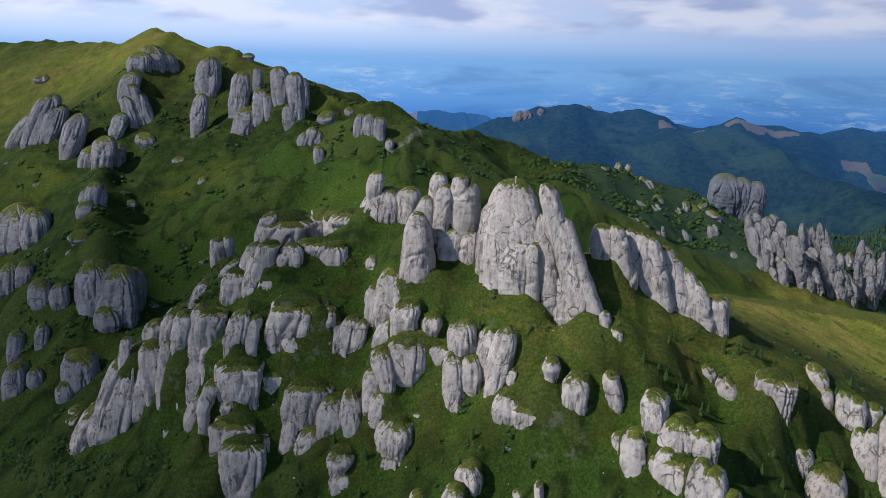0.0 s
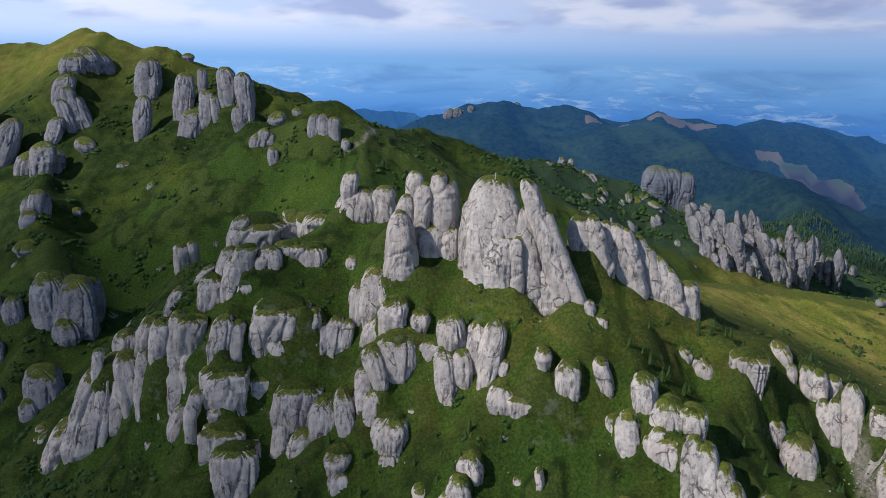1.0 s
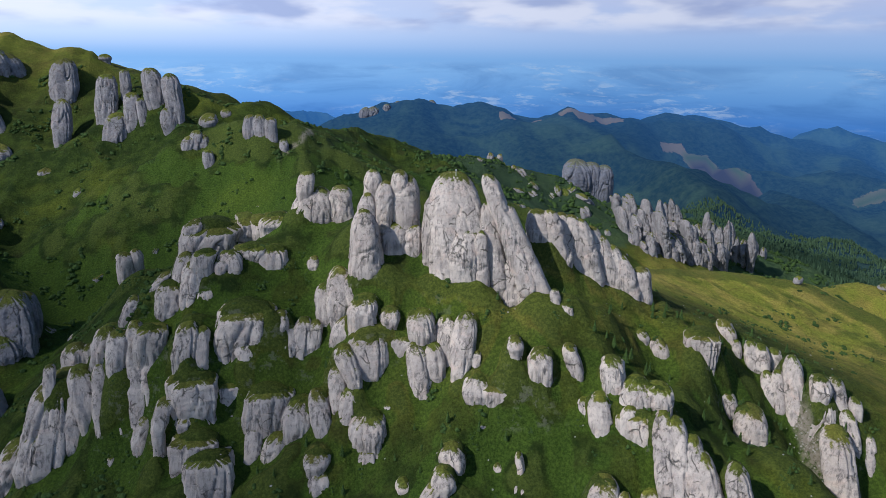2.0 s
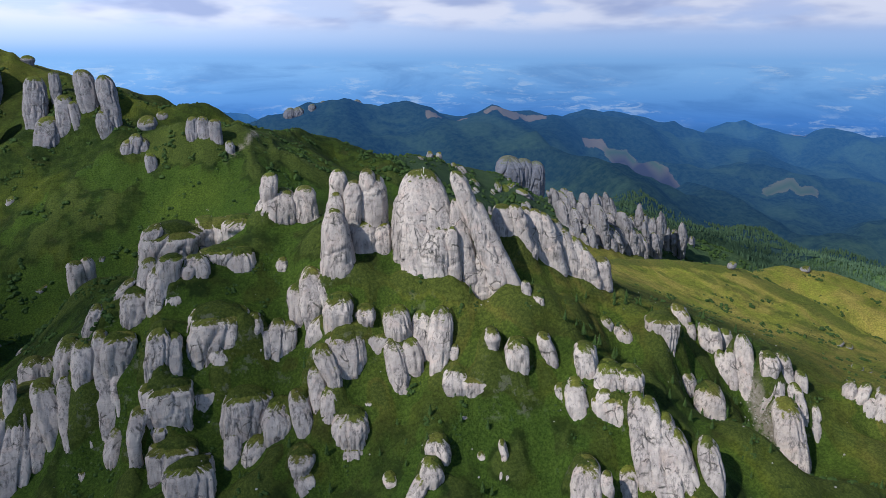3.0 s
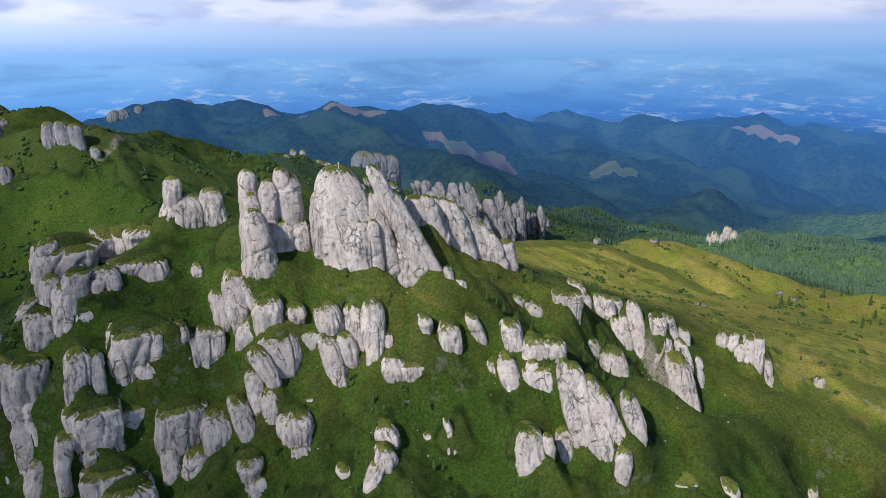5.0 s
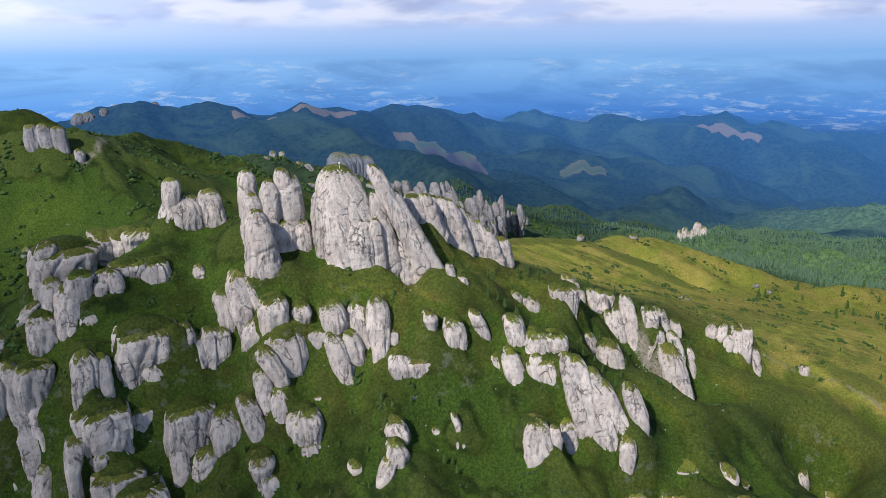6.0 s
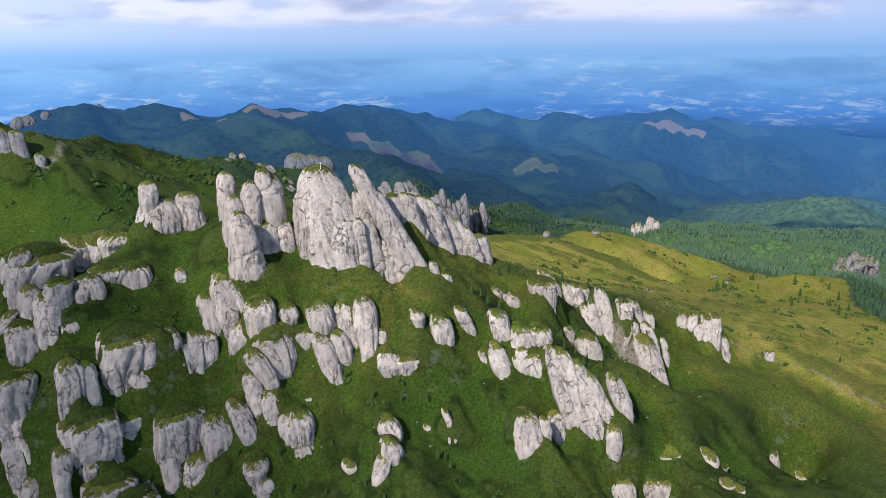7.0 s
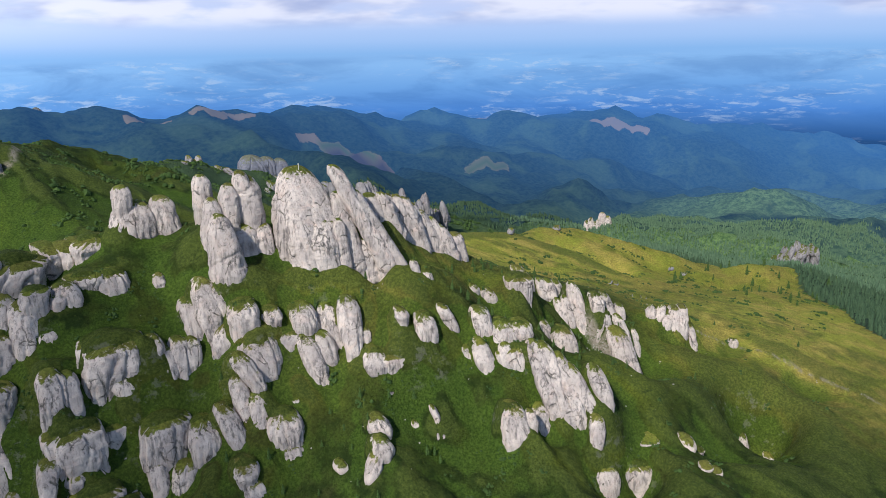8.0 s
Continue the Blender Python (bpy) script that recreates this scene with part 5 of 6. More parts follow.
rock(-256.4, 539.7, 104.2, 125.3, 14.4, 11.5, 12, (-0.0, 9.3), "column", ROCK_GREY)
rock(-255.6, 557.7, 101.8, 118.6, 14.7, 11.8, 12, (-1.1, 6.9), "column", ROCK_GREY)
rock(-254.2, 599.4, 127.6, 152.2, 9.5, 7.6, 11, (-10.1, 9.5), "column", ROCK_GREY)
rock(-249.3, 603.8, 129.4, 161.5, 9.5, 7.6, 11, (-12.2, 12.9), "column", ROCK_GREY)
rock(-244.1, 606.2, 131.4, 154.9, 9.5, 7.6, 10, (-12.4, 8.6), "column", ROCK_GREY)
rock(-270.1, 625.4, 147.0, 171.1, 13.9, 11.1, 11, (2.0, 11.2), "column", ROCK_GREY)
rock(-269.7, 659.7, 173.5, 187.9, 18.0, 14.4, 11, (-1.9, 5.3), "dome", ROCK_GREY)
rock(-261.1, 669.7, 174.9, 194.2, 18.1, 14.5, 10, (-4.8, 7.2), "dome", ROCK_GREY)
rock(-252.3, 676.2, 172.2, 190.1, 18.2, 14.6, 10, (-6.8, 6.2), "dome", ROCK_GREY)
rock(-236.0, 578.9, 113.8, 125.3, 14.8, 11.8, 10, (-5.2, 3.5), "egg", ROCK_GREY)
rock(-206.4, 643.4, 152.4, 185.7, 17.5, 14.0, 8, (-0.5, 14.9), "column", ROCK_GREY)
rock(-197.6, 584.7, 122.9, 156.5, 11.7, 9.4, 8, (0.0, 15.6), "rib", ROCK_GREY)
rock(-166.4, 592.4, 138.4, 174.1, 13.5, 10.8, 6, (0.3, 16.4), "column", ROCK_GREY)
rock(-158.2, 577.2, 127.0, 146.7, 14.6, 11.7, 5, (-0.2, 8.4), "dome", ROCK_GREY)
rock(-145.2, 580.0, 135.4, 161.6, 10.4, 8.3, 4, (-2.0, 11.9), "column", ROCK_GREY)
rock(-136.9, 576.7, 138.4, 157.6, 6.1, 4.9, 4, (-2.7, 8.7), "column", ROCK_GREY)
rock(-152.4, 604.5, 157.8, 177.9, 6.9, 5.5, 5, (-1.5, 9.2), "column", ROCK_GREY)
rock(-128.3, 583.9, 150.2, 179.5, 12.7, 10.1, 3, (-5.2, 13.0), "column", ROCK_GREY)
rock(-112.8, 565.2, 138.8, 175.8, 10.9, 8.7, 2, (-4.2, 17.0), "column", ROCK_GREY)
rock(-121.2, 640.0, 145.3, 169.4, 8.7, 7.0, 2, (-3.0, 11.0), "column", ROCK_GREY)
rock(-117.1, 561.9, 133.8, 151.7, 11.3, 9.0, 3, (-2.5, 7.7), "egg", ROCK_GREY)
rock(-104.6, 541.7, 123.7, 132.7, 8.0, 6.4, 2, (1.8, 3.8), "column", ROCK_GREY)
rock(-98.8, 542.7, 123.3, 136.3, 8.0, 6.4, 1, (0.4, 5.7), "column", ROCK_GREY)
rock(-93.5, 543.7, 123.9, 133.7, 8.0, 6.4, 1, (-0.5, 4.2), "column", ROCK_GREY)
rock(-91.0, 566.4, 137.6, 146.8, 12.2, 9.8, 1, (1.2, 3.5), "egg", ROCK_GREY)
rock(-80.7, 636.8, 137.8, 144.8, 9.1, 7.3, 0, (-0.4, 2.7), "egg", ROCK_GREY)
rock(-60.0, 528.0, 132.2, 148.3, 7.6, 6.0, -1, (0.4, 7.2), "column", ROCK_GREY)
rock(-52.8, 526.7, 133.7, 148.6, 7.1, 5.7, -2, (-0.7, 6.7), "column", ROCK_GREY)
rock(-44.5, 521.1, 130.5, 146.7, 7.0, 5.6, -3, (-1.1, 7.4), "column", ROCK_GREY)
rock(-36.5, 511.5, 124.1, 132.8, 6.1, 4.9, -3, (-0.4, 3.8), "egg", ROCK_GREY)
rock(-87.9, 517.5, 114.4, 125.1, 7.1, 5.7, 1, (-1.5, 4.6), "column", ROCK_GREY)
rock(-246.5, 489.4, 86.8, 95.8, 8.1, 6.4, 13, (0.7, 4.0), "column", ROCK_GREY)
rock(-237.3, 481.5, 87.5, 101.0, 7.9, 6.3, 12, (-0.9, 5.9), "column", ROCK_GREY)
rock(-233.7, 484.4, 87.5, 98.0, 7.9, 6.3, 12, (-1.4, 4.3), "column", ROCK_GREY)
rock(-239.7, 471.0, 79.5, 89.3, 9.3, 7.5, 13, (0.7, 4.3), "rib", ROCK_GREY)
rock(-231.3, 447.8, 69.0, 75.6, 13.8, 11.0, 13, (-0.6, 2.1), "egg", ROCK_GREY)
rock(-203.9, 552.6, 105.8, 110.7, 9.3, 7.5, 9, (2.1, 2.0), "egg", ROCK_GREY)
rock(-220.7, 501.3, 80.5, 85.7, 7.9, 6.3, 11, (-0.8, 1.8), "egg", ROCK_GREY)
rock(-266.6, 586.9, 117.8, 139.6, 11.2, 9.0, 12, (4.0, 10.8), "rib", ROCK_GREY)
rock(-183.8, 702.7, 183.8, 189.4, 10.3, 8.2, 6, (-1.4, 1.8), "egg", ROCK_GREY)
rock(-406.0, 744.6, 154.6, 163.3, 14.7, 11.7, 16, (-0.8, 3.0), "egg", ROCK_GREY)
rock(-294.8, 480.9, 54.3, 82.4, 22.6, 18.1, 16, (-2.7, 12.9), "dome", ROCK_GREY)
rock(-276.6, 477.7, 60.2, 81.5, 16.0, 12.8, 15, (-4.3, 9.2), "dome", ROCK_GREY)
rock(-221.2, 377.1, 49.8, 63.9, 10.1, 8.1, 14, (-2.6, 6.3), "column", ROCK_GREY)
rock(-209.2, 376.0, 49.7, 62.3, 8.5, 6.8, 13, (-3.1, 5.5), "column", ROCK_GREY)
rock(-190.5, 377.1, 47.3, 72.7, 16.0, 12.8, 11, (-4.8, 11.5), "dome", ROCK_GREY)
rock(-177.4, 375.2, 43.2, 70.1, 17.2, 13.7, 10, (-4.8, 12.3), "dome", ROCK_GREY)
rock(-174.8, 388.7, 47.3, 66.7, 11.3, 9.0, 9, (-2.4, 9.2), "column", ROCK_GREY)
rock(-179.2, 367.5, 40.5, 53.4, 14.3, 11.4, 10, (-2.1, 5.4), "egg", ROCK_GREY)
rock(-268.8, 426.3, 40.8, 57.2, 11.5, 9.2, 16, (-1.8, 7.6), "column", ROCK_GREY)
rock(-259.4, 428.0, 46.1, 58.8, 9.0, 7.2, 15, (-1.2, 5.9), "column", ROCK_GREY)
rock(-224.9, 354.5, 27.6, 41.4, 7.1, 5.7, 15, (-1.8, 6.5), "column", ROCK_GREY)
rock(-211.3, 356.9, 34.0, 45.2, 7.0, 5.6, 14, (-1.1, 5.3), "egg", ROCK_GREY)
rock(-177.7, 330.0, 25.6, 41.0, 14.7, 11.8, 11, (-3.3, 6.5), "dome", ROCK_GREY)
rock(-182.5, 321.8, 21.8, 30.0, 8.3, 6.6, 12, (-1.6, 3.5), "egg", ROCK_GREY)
rock(-200.6, 329.7, 24.0, 33.2, 7.3, 5.8, 14, (-1.8, 4.0), "egg", ROCK_GREY)
rock(-210.9, 327.0, 22.3, 35.1, 9.3, 7.4, 15, (-1.4, 5.9), "column", ROCK_GREY)
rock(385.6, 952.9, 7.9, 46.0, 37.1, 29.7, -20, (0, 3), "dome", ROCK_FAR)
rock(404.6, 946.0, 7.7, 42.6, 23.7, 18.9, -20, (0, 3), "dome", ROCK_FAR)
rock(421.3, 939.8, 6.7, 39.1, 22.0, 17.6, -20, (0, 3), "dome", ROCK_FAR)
sentinel = massif(-8.8, 289.3, 102.0, "tapering pinkish grey conglomerate pillar with a round head")
lobe(sentinel, -8.8, 289.3, 102.0, 127.2, 12.4, 11.2, -12, (0.8, 3.2), broad=True, taper=0.45)
lobe(sentinel, -6.8, 302.6, 115.9, 131.9, 8.4, 7.5, -13, (1.2, 1.8), broad=True, taper=0.3)
lobe(sentinel, -1.2, 321.4, 127.1, 139.3, 8.1, 7.2, -12, (0.4, 1.4), broad=True)
twin = massif(0.9, 301.9, 121.9, "round-headed conglomerate blocks standing side by side")
lobe(twin, 0.9, 301.9, 121.9, 137.0, 8.2, 7.4, -13, (1.3, 1.7), broad=True)
lobe(twin, 10.6, 303.7, 122.1, 138.8, 12.5, 11.3, -14, (0.6, 1.7), broad=True)
lobe(twin, 8.6, 303.9, 134.5, 141.6, 7.0, 6.3, -14, (0.2, 0.6), broad=True)
lobe(twin, 5.0, 298.9, 105.8, 119.9, 12.4, 11.2, -14, (1.8, 1.0), broad=True)
lobe(twin, 12.4, 295.5, 105.9, 118.7, 9.0, 8.1, -14, (0.8, 1.3), broad=True)
lobe(twin, 19.5, 289.7, 102.8, 117.4, 5.5, 4.9, -16, (-1.4, 2.5), broad=True)
lobe(twin, 23.4, 288.6, 103.9, 117.3, 5.0, 4.5, -16, (-1.0, 2.3), broad=True)
slab = massif(56.0, 263.8, 98.1, "steep pale conglomerate slab leaning against the great tower")
lobe(slab, 56.0, 263.8, 98.1, 142.3, 8.2, 7.4, -23, (-14.5, 19.1), broad=True, taper=0.2)
lobe(slab, 61.2, 259.9, 95.7, 131.0, 5.6, 5.1, -23, (-12.8, 16.9), broad=True, taper=0.2)
lobe(slab, 45.3, 272.2, 96.9, 130.6, 7.5, 6.7, -21, (-4.0, 8.0), broad=True, taper=0.2)
lobe(slab, 51.3, 270.1, 89.7, 109.5, 10.9, 9.8, -21, (0.0, 2.7), broad=True)
summit = massif(29.5, 280.0, 99.5, "massive pale conglomerate tower with cracked blocks and grassy top")
lobe(summit, 29.5, 280.0, 99.5, 141.6, 23.3, 16.0, -18, (1.7, 13.3), broad=True)
lobe(summit, 32.1, 278.6, 98.7, 121.0, 17.0, 15.3, -18, (0.2, 2.5), broad=True, taper=0.1)
lobe(summit, 22.1, 290.4, 115.7, 131.9, 11.8, 10.6, -17, (1.2, 1.5), broad=True)
lobe(summit, 37.6, 271.9, 100.2, 119.9, 5.8, 5.3, -18, (0.8, 2.8), broad=True)
fluted = massif(70.0, 286.8, 110.2, "long fluted conglomerate wall stepping down the ridge")
lobe(fluted, 70.0, 286.8, 110.2, 124.5, 11.5, 10.3, -23, (-2.3, 2.6), broad=True)
lobe(fluted, 77.1, 281.4, 105.1, 124.8, 8.4, 7.6, -23, (-5.0, 5.1), broad=True)
lobe(fluted, 85.9, 284.9, 98.6, 122.4, 8.7, 7.8, -25, (-5.8, 6.5), broad=True)
lobe(fluted, 89.8, 282.6, 96.3, 121.4, 8.7, 7.8, -25, (-5.8, 6.7), broad=True)
lobe(fluted, 93.3, 280.6, 94.2, 119.9, 8.7, 7.8, -25, (-5.8, 6.8), broad=True)
lobe(fluted, 99.6, 282.8, 90.9, 115.6, 8.8, 7.9, -27, (-5.6, 6.9), broad=True)
lobe(fluted, 103.3, 280.5, 89.1, 111.9, 8.8, 7.9, -27, (-5.7, 6.6), broad=True)
lobe(fluted, 106.9, 278.5, 88.1, 108.0, 8.8, 7.9, -27, (-5.7, 6.0), broad=True)
lobe(fluted, 109.9, 276.8, 87.4, 103.8, 8.8, 7.9, -27, (-4.7, 4.8), broad=True)
crag(-52.5, 346.8, 107.3, 114.0, 17.8, 12.5, 9, 2, turf=True, tail=4.8)
crag(252.8, 183.2, 17.2, 22.4, 5.0, 4.3, -68)
crag(-121.1, 388.8, 82.3, 89.7, 10.1, 8.6, 17, tail=2.0)
crag(266.3, 563.4, 31.6, 68.9, 13.8, 9.6, 4, 2, (-2.1, 8.7), far=True, tail=12.4)
crag(275.8, 553.5, 27.1, 68.6, 13.7, 9.6, 4, 2, (-2.6, 9.1), far=True, tail=15.5)
crag(279.4, 537.1, 21.7, 53.1, 11.2, 9.5, 2, 1, (-1.7, 7.2), far=True, tail=13.0)
crag(288.7, 530.0, 18.1, 61.7, 19.0, 13.3, 2, 2, (-3.6, 9.9), far=True, tail=18.1)
crag(314.0, 539.9, 14.7, 51.9, 17.3, 12.1, 6, 2, (-5.1, 6.0), far=True, tail=13.1)
crag(340.2, 553.5, 10.4, 40.1, 12.0, 10.2, -37, 1, (-5.7, 2.8), far=True, tail=7.4)
crag(364.4, 573.4, 5.5, 43.6, 17.4, 12.2, -38, 2, (-1.3, 1.1), far=True, tail=10.3)
crag(398.7, 587.9, -4.4, 35.2, 25.9, 13.0, -40, 3, (-1.4, 1.1), far=True, tail=10.7)
crag(446.6, 623.1, -16.6, 4.4, 13.9, 11.8, -41, far=True, tail=5.3)
crag(273.7, 546.1, 24.7, 42.2, 14.7, 10.3, 2, 2, (-1.0, 4.1), far=True, tail=4.4)
crag(242.8, 625.1, 51.7, 63.2, 14.5, 12.3, 11, 1, (-1.2, 2.2), far=True, tail=2.9)
crag(341.3, 712.3, 30.5, 43.2, 11.4, 9.6, 12, 1, (-1.7, 1.6), far=True, tail=3.2)
crag(132.1, 689.0, 81.4, 91.6, 19.8, 13.9, -11, 2, far=True)
crag(149.4, 699.0, 82.3, 92.3, 17.7, 12.4, -12, 2, far=True, tail=3.3)
crag(184.4, 718.7, 81.1, 92.0, 15.8, 11.1, -14, 2, far=True, tail=4.0)
crag(192.0, 695.5, 70.6, 84.3, 17.7, 12.4, -15, 2, far=True, tail=4.0)
crag(226.5, 692.1, 60.7, 71.2, 15.4, 10.8, -18, 2, far=True, tail=4.3)
crag(149.0, 547.5, 63.6, 74.8, 12.3, 8.6, -15, 2, (-2.1, -0.1), far=True, tail=2.8)
crag(159.8, 546.6, 62.1, 71.6, 8.5, 7.2, -16, 1, (-1.8, -0.1), far=True, tail=3.3)
crag(254.0, 678.5, 51.7, 65.2, 10.5, 8.9, -21, 1, (-2.9, 1.1), far=True, tail=5.0)
crag(309.2, 684.2, 38.2, 51.0, 8.3, 7.0, -24, 1, (-2.7, 0.1), far=True, tail=4.5)
crag(280.6, 670.2, 24.0, 37.1, 8.2, 6.9, -23, 1, (-1.9, 0.8), far=True, tail=3.3)
crag(960.5, 751.9, -142.8, -117.0, 30.0, 20.4, -57, 3)
crag(975.2, 735.7, -141.2, -106.0, 19.0, 15.3, -58)
crag(968.8, 398.4, -129.7, -107.9, 36.8, 18.4, -71, 3, (1.2, -3.6), far=True)
crag(994.7, 383.2, -125.8, -104.2, 31.4, 22.0, -72, 2, (-1.2, 3.7), far=True)
crag(950.2, 408.2, -129.6, -118.6, 22.0, 15.4, -71, 2, far=True)
crag(305.7, 400.7, 39.1, 44.5, 6.1, 5.2, -50, far=True, tail=2.4)
crag(994.1, 949.7, -180.1, -164.7, 27.9, 19.5, -51, 2, far=True)
crag(408.0, 427.4, 18.8, 23.3, 9.4, 8.0, -54, 1, (-0.8, 0.5), far=True, tail=1.6)
crag(465.3, 335.5, -16.5, -12.5, 5.2, 4.4, -63, far=True)
crag(464.9, 321.9, -18.1, -15.2, 4.5, 3.9, -64, far=True)
crag(265.7, 579.8, 34.7, 68.3, 7.6, 6.5, 10, 1, (-2.4, 8.3), far=True, tail=11.8)
crag(256.1, 537.9, 25.4, 50.0, 7.1, 6.1, 3, 1, (0.9, 7.6), far=True, tail=6.2)
crag(263.4, 524.8, 20.0, 43.9, 10.2, 8.7, 3, 1, (0.9, 7.1), far=True, tail=7.9)
crag(312.5, 598.7, 26.8, 59.3, 13.6, 9.5, -27, 2, (-5.2, 2.5), far=True, tail=11.5)
crag(357.9, 648.9, 15.9, 49.3, 23.8, 11.9, -29, 3, (-6.3, 0.6), far=True, tail=12.4)
crag(284.7, 546.3, 22.5, 42.4, 12.5, 8.8, 7, 2, (-1.3, 5.0), far=True, tail=5.0)
crag(304.7, 554.9, 20.2, 47.5, 14.7, 10.3, 10, 2, (-2.8, 5.0), far=True, tail=10.2)
crag(338.3, 583.4, 15.9, 37.8, 13.4, 9.4, -30, 2, (-3.8, 1.2), far=True, tail=8.2)
crag(323.9, 537.8, 11.1, 38.8, 15.3, 10.7, 10, 2, (-3.1, 4.4), far=True, tail=6.9)
crag(378.4, 621.2, 5.8, 40.3, 20.7, 14.5, -31, 2, far=True, tail=12.9)
crag(427.0, 669.1, -1.6, 21.4, 18.8, 13.2, 8, 2, (-2.4, 4.0), far=True, tail=8.1)
crag(348.4, 551.6, 7.1, 27.6, 13.7, 11.7, -32, 1, (-3.2, 1.9), far=True, tail=5.5)
crag(230.2, 508.6, 28.8, 37.8, 5.9, 5.0, -24, far=True, tail=2.3)
crag(237.5, 599.3, 46.2, 56.0, 7.3, 6.2, 8, 1, (-0.5, 3.2), far=True, tail=3.7)
crag(208.3, 580.4, 45.3, 54.7, 6.1, 5.2, 6, 1, (-0.3, 3.5), far=True, tail=3.3)
crag(238.1, 555.4, 33.6, 43.5, 6.8, 5.8, 2, 1, (0.0, 3.8), far=True, tail=3.5)
crag(178.2, 554.4, 55.9, 64.8, 5.8, 4.9, -18, 1, (-1.7, -0.1), far=True, tail=2.2)
crag(222.5, 1980.9, 16.2, 54.9, 42.8, 30.0, -6, 2, far=True)
crag(262.5, 1989.1, 11.8, 61.3, 39.7, 27.8, -8, 2, far=True)
crag(320.5, 2011.7, 11.3, 67.3, 50.2, 35.1, -9, 2, far=True)
crag(394.6, 2033.2, 21.9, 70.8, 43.9, 30.7, -11, 2, far=True)

# low outcrops on the open meadow
for mx, my, mw in ((309, 306, 7), (316, 304, 6), (313, 309, 5), (266, 256, 6), (271, 254, 5)):
    rock(mx, my, ground_at(mx, my) - 0.5, ground_at(mx, my) + 0.34 * mw, mw, 0.8 * mw, -58, (0.4, 1.0), "egg", ROCK_GREY)

# ---- small outcrops between the great ones ----
def clear_of_rocks(x, y, gap):
    return all((x - a) ** 2 + (y - b) ** 2 > (0.5 * w + gap) ** 2 for a, b, w in SPOTS)


def fall(x, y):
    """Steepness of the ground and the compass turn of its fall."""
    gx = (ground_at(x + 3, y) - ground_at(x - 3, y)) / 6
    gy = (ground_at(x, y + 3) - ground_at(x, y - 3)) / 6
    return math.hypot(gx, gy), math.degrees(math.atan2(-gx, gy))


def scatter_outcrops(count, box, small, large, steep, seed):
    rng, made, tries = random.Random(seed), 0, 0
    while made < count and tries < count * 40:
        tries += 1
        x, y = rng.uniform(box[0], box[1]), rng.uniform(box[2], box[3])
        if noise.noise(Vector((x * 0.022, y * 0.022, seed))) < 0.02 or not clear_of_rocks(x, y, 1.0):
            continue
        slope, turn = fall(x, y)
        if slope < steep:
            continue
        w = rng.uniform(small, large) * rng.uniform(0.7, 1.0)
        h = w * rng.uniform(0.45, 1.0)
        z = ground_at(x, y) - 0.4 * w * slope
        up = pose(0, 0, 0, 0, 0, turn) @ Vector((0, 0.6 * h, 0))
        crag(x, y, z, z + h, w, w * 0.8, turn + rng.uniform(-25, 25), rng.choice((1, 2, 2, 3)), (up.x, up.y), far=y > 430, tail=0.5 * h)
        made += 1


scatter_outcrops(16, (-420, -40, 430, 700), 3.0, 7.0, 0.45, 22)
scatter_outcrops(10, (-260, -110, 220, 420), 4.0, 9.0, 0.45, 23)
scatter_outcrops(30, (60, 520, 600, 770), 5.0, 14.0, 0.25, 24)

# ---- plants ----
def spruce_mesh(h, seed):
    """A spruce crown of drooping whorls, and its trunk."""
    rng = random.Random(seed)
    verts, faces = [], []
    tiers, seg = 8, 11
    for t in range(tiers):
        u = t / tiers
        z0, z1 = h * (0.10 + 0.86 * u), h * (0.10 + 0.86 * u) + h * 0.22
        r0 = h * 0.21 * (1 - u) ** 0.85 + 0.03 * h
        b = len(verts)
        turn = rng.uniform(0, 6)
        for k in range(seg):
            a = turn + 2 * math.pi * k / seg
            r = r0 * (rng.uniform(0.8, 1.2) if k % 2 else rng.uniform(0.45, 0.7))
            verts.append((r * math.cos(a), r * math.sin(a), z0 - (0.04 * h if k % 2 else 0) + rng.uniform(-0.02, 0.02) * h))
        verts.append((rng.uniform(-0.01, 0.01) * h, 0, min(z1, h)))
        faces += [(b + k, b + (k + 1) % seg, b + seg) for k in range(seg)]
        faces.append(tuple(b + k for k in reversed(range(seg))))
    trunk = [(0.022 * h * (1 - z) * math.cos(a * math.pi / 3), 0.022 * h * (1 - z) * math.sin(a * math.pi / 3), h * z - 0.1 * h * (z == 0)) for z in (0, 0.9) for a in range(6)]
    bark = [(a, (a + 1) % 6, 6 + (a + 1) % 6, 6 + a) for a in range(6)]
    return (verts, faces), (trunk, bark)


BARK = leaf_material("spruce_bark", (0.05, 0.035, 0.025, 1), (0.10, 0.075, 0.055, 1))


def spruce(x, y, h, seed):
    ob = new("spruce_tree")
    crown, trunk = spruce_mesh(1.0, seed)
    mesh_object("trunk", *trunk, BARK, parent=ob)
    mesh_object("crown", *crown, SHRUB, smooth=False, parent=ob)
    ob.matrix_world = pose(x, y, ground_at(x, y)) @ Matrix.Diagonal((h, h, h, 1))
    return tagged(ob, "small dark green spruce standing alone on pasture", "tree", "spruces on the slope")


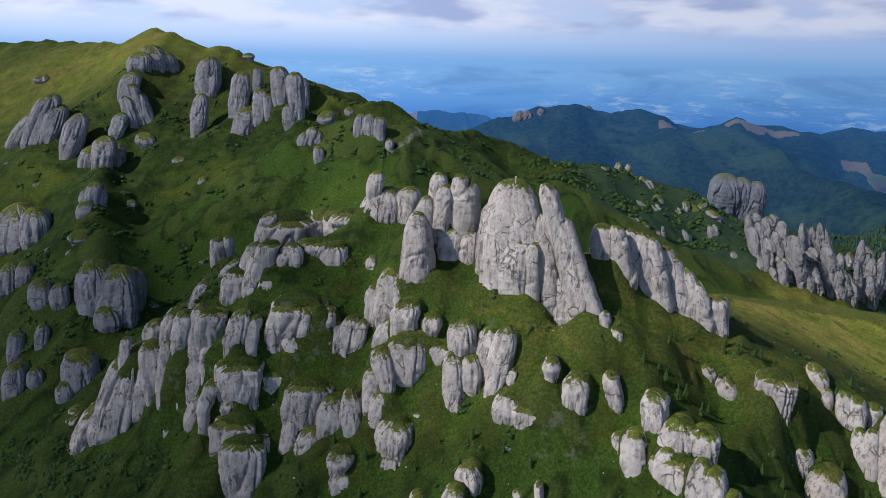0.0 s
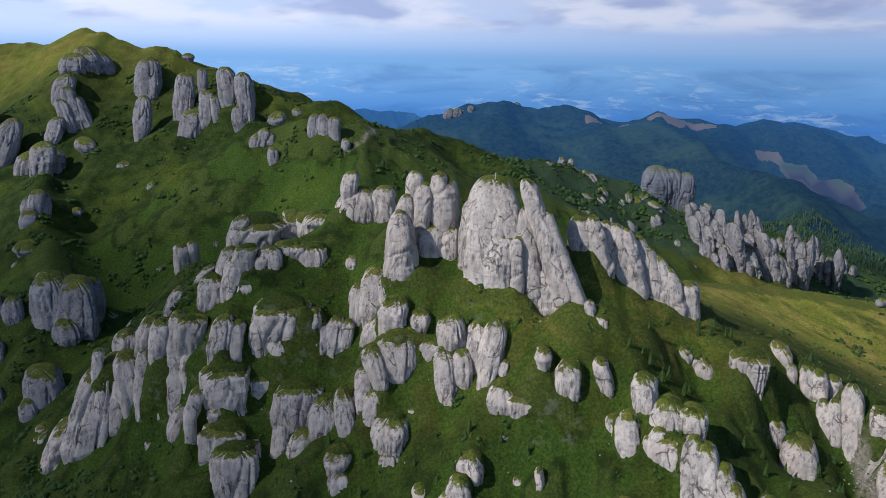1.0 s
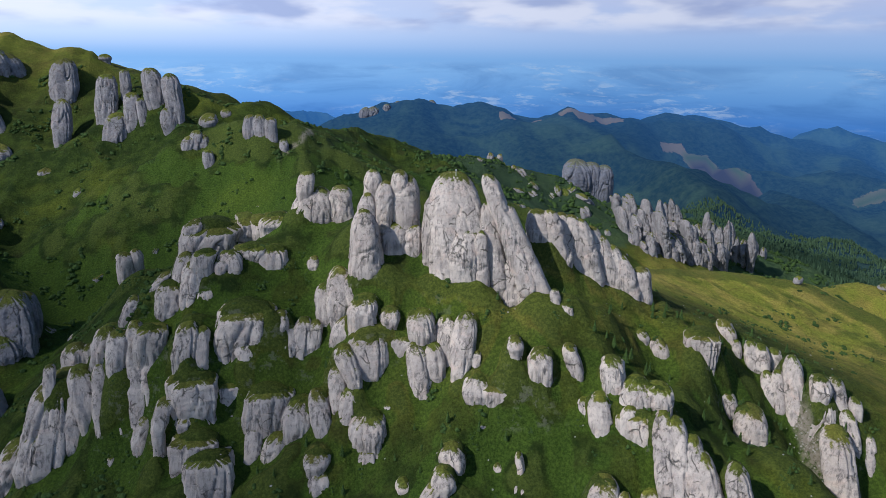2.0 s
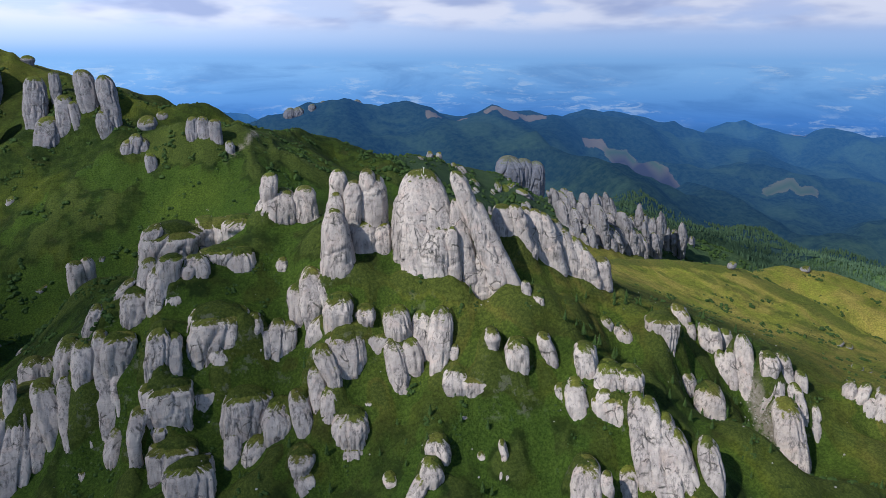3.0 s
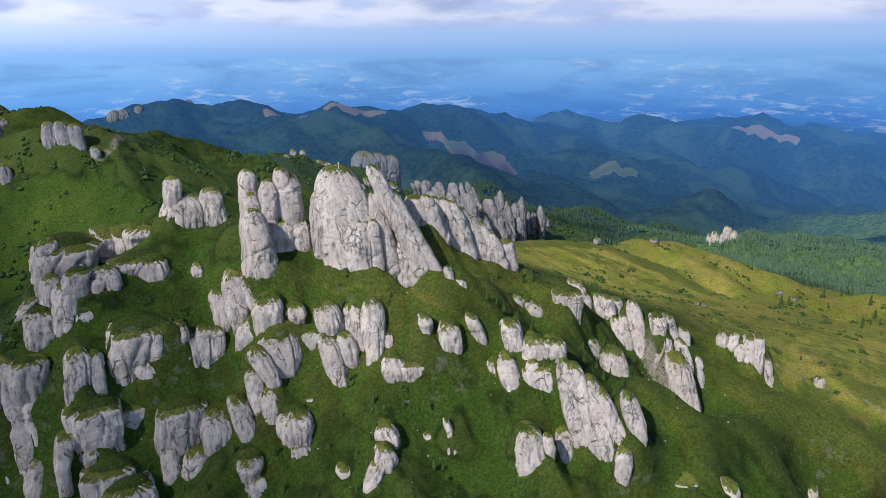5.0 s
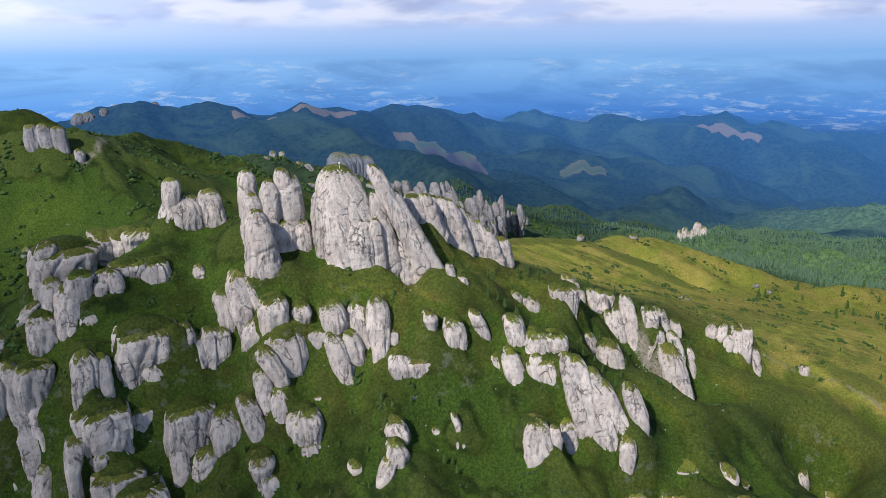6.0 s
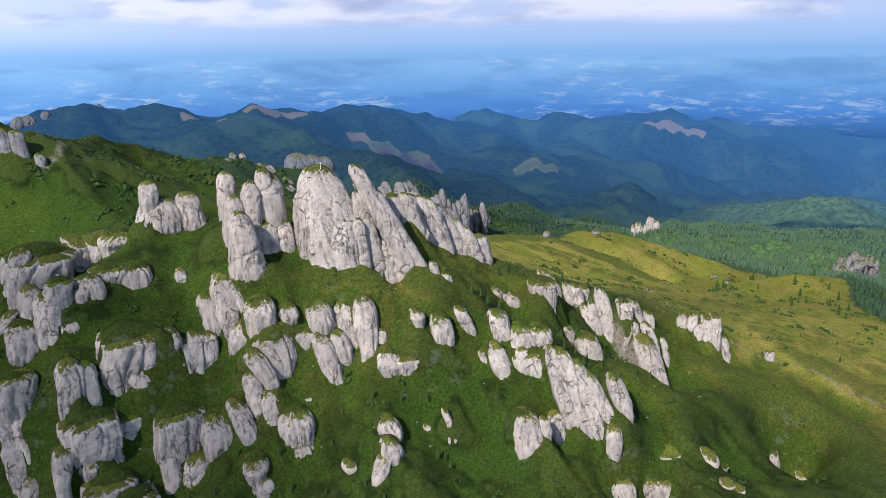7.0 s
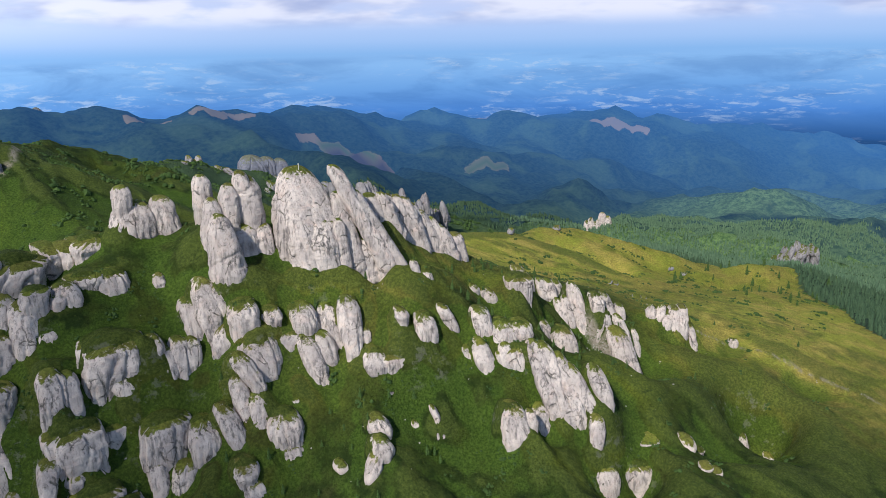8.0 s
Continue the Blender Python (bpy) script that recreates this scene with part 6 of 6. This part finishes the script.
def lone_spruces():
    kinds = [spruce(*spot, seed) for spot, seed in (((119, 262, 5.0), 1), ((126, 263, 4.0), 2), ((134, 262, 4.5), 3))]
    rng = random.Random(8)
    spots = [(122, 266, 3.6), (130, 266, 3.8), (139, 260, 3.4), (146, 257, 3.0), (84, 240, 4.6), (88, 237, 5.2), (92, 240, 4.2), (97, 236, 4.6), (101, 240, 3.6),
             (292, 160, 3.6), (330, 176, 3.0), (308, 190, 2.6), (262, 200, 2.5), (140, 226, 3.2), (146, 221, 3.8), (152, 214, 3.0), (113, 218, 4.0), (118, 210, 4.2),
             (124, 204, 3.6), (131, 190, 3.0), (137, 186, 3.4)]
    spots += [(rng.uniform(-160, -75), rng.uniform(228, 262), rng.uniform(2.4, 4.6)) for _ in range(26)]
    spots += [(rng.uniform(430, 620), rng.uniform(210, 320), rng.uniform(4, 8)) for _ in range(34)]
    spots += [(rng.uniform(-20, 20), rng.uniform(200, 228), rng.uniform(2.0, 3.4)) for _ in range(10)]
    spots += [(rng.uniform(-60, 185), rng.uniform(170, 268), rng.uniform(2.0, 4.4)) for _ in range(80)]
    for x, y, h in spots:
        h *= 1.25
        if clear_of_rocks(x, y, 0.4):
            src = kinds[rng.randrange(3)]
            scale = h / src.scale[2]
            copy_thing(src, pose(x, y, ground_at(x, y), 0, 0, rng.uniform(0, 360)) @ Matrix.Diagonal((scale * rng.uniform(0.85, 1.2), scale, scale, 1)))


lone_spruces()


def stuff(name, verts, faces, material, label, category):
    ob = mesh_object(name, verts, faces, material, smooth=False)
    return tagged(ob, label, category, kind="stuff")


def forest(count, seed, sunny, material, label):
    """Spruce woods in the valley behind the meadow: slender crowns of three uneven tiers."""
    rng = np.random.default_rng(seed)
    x, y = rng.uniform(150, 1500, count * 8), rng.uniform(60, 1250, count * 8)
    keep = (woods(x, y) > 0.9) & (np.hypot(x, y) < 1450) & (relief(x, y, 40, 3, 7) > -0.28) & (x > 0.28 * y) & (((x > 640) & (y < 900)) == sunny)
    x, y = x[keep][:count], y[keep][:count]
    z = ground_height(x, y)
    n, seg = len(x), 6
    h = rng.uniform(5, 9, n) * (1 + 0.3 * relief(x, y, 60, 2, 3))
    turn = rng.uniform(0, 6.3, n)
    rings = []
    for level, radius in ((0.04, 0.20), (0.42, 0.13), (0.40, 0.155), (0.74, 0.05)):
        for k in range(seg):
            a = turn + 2 * math.pi * k / seg
            r = h * radius * rng.uniform(0.7, 1.2, n)
            rings.append(np.stack((x + r * np.cos(a), y + r * np.sin(a), z + h * level), -1))
    rings.append(np.stack((x, y, z + h), -1))
    v = np.stack(rings, 1)
    per = v.shape[1]
    base = np.arange(n)[:, None] * per
    faces = []
    for lo, hi in ((0, 6), (12, 18)):
        for k in range(seg):
            faces.append(np.concatenate([base + lo + k, base + lo + (k + 1) % seg, base + hi + (k + 1) % seg, base + hi + k], 1))
    quads = np.stack(faces, 1).reshape(-1, 4)
    tris = np.stack([np.concatenate([base + 18 + k, base + 18 + (k + 1) % seg, base + 24], 1) for k in range(seg)], 1).reshape(-1, 3)
    return stuff("spruce_forest", v.reshape(-1, 3).tolist(), quads.tolist() + tris.tolist(), material, label, "forest")


forest(15000, 4, False, SPRUCE, "dense dark green spruce woods filling the valley")
forest(24000, 5, True, WOODS_LIT, "green woods on the far slope, coloured as sunlit")


def shrubs(count, box, size, seed, cover, label):
    """Low clumps of dwarf pine and juniper: each some jittered lumps of needles."""
    rng = random.Random(seed)
    verts, faces, made, tries = [], [], 0, 0
    phi = (1 + 5 ** 0.5) / 2
    ico = [Vector(p).normalized() for p in ((-1, phi, 0), (1, phi, 0), (-1, -phi, 0), (1, -phi, 0), (0, -1, phi), (0, 1, phi), (0, -1, -phi), (0, 1, -phi), (phi, 0, -1), (phi, 0, 1), (-phi, 0, -1), (-phi, 0, 1))]
    tri = ((0, 11, 5), (0, 5, 1), (0, 1, 7), (0, 7, 10), (0, 10, 11), (1, 5, 9), (5, 11, 4), (11, 10, 2), (10, 7, 6), (7, 1, 8), (3, 9, 4), (3, 4, 2), (3, 2, 6), (3, 6, 8), (3, 8, 9), (4, 9, 5), (2, 4, 11), (6, 2, 10), (8, 6, 7), (9, 8, 1))
    while made < count and tries < count * 20:
        tries += 1
        x, y = rng.uniform(box[0], box[1]), rng.uniform(box[2], box[3])
        if noise.fractal(Vector((x * 0.03, y * 0.03, seed)), 0.9, 2.0, 3) < cover + rng.uniform(-0.2, 0.2):
            continue
        made += 1
        s = size * rng.uniform(0.25, 1.0) ** 1.5 * 1.7
        for _ in range(rng.randint(2, 5)):
            ax, ay = x + rng.gauss(0, 0.9) * s, y + rng.gauss(0, 0.9) * s
            az, r, b = ground_at(ax, ay), s * rng.uniform(0.5, 0.9), len(verts)
            verts += [(ax + p.x * r * rng.uniform(0.7, 1.3), ay + p.y * r * rng.uniform(0.7, 1.3), az + 0.25 * r + p.z * r * rng.uniform(0.5, 1.1)) for p in ico]
            faces += [(b + i, b + j, b + k) for i, j, k in tri]
    return stuff("dwarf_pine_shrubs", verts, faces, SHRUB, label, "shrubs")


shrubs(700, (-150, 240, 120, 330), 0.75, 31, 0.02, "low dark green juniper clumps scattered over pasture")
shrubs(900, (-330, 90, 400, 680), 1.5, 32, 0.05, "dark dwarf pine clumps on the mountain flank")
shrubs(500, (240, 560, 170, 440), 1.2, 33, 0.1, "scattered dwarf pine clumps on the dry meadow")
shrubs(700, (-230, -100, 220, 420), 1.2, 34, 0.0, "dark shrubs on the shaded valley side")
shrubs(1100, (80, 520, 560, 790), 2.2, 35, -0.1, "dark shrubs between the far pinnacles")


# ---- loose stones ----
STONE = leaf_material("loose_limestone", (0.24, 0.22, 0.20, 1), (0.48, 0.45, 0.42, 1))


def loose_stones(spots, label):
    verts, faces, rng = [], [], random.Random(77)
    for x, y, s in spots:
        b, z = len(verts), ground_at(x, y)
        for dz, r in ((-0.3, 0.9), (0.25, 1.0), (0.7, 0.55)):
            for k in range(6):
                a = k * math.pi / 3 + rng.uniform(-0.3, 0.3)
                verts.append((x + s * r * math.cos(a) * rng.uniform(0.7, 1.2), y + s * r * math.sin(a) * rng.uniform(0.6, 1.0), z + s * dz * rng.uniform(0.8, 1.2)))
        faces += [(b + r * 6 + k, b + r * 6 + (k + 1) % 6, b + r * 6 + 6 + (k + 1) % 6, b + r * 6 + 6 + k) for r in range(2) for k in range(6)]
        faces.append(tuple(b + 12 + k for k in range(6)))
    return stuff("loose_stones", verts, faces, STONE, label, "stones")


def along(line, count, spread, small, large, seed):
    rng, out = random.Random(seed), []
    for _ in range(count):
        k = rng.randrange(len(line) - 1)
        f = rng.random()
        x = line[k][0] + f * (line[k + 1][0] - line[k][0]) + rng.gauss(0, spread)
        y = line[k][1] + f * (line[k + 1][1] - line[k][1]) + rng.gauss(0, spread)
        out.append((x, y, rng.uniform(small, large)))
    return out


def all_over(count, box, small, large, seed):
    rng = random.Random(seed)
    return [(rng.uniform(box[0], box[1]), rng.uniform(box[2], box[3]), small + (large - small) * rng.random() ** 3) for _ in range(count)]


loose_stones(along(GULLY, 170, 2.2, 0.15, 0.55, 1), "pale scree stones in a steep gully")
loose_stones(along(TRAIL, 70, 1.0, 0.10, 0.35, 2), "small stones along a trodden mountain path")
loose_stones(all_over(150, (-130, 240, 150, 300), 0.15, 0.6, 3), "pale loose stones scattered in the grass")


def summit_marker(x, y, top):
    ob = new("summit_marker")
    ob.location = (x, y, top)
    for name, r, lo, hi in (("post", 0.10, -2.0, 0.8), ("board", 0.28, 0.5, 1.1)):
        verts = [(r * c, r * s * 0.6, z) for z in (lo, hi) for c, s in ((-1, -1), (1, -1), (1, 1), (-1, 1))]
        mesh_object(name, verts, [(0, 1, 5, 4), (1, 2, 6, 5), (2, 3, 7, 6), (3, 0, 4, 7), (4, 5, 6, 7), (3, 2, 1, 0)], WHITE, smooth=False, parent=ob)
    return tagged(ob, "small white marker post on the summit of the tower", "marker post")


WHITE = leaf_material("white_paint", (0.70, 0.70, 0.68, 1), (0.80, 0.80, 0.78, 1))
summit_marker(31.2, 292.5, 142.2)
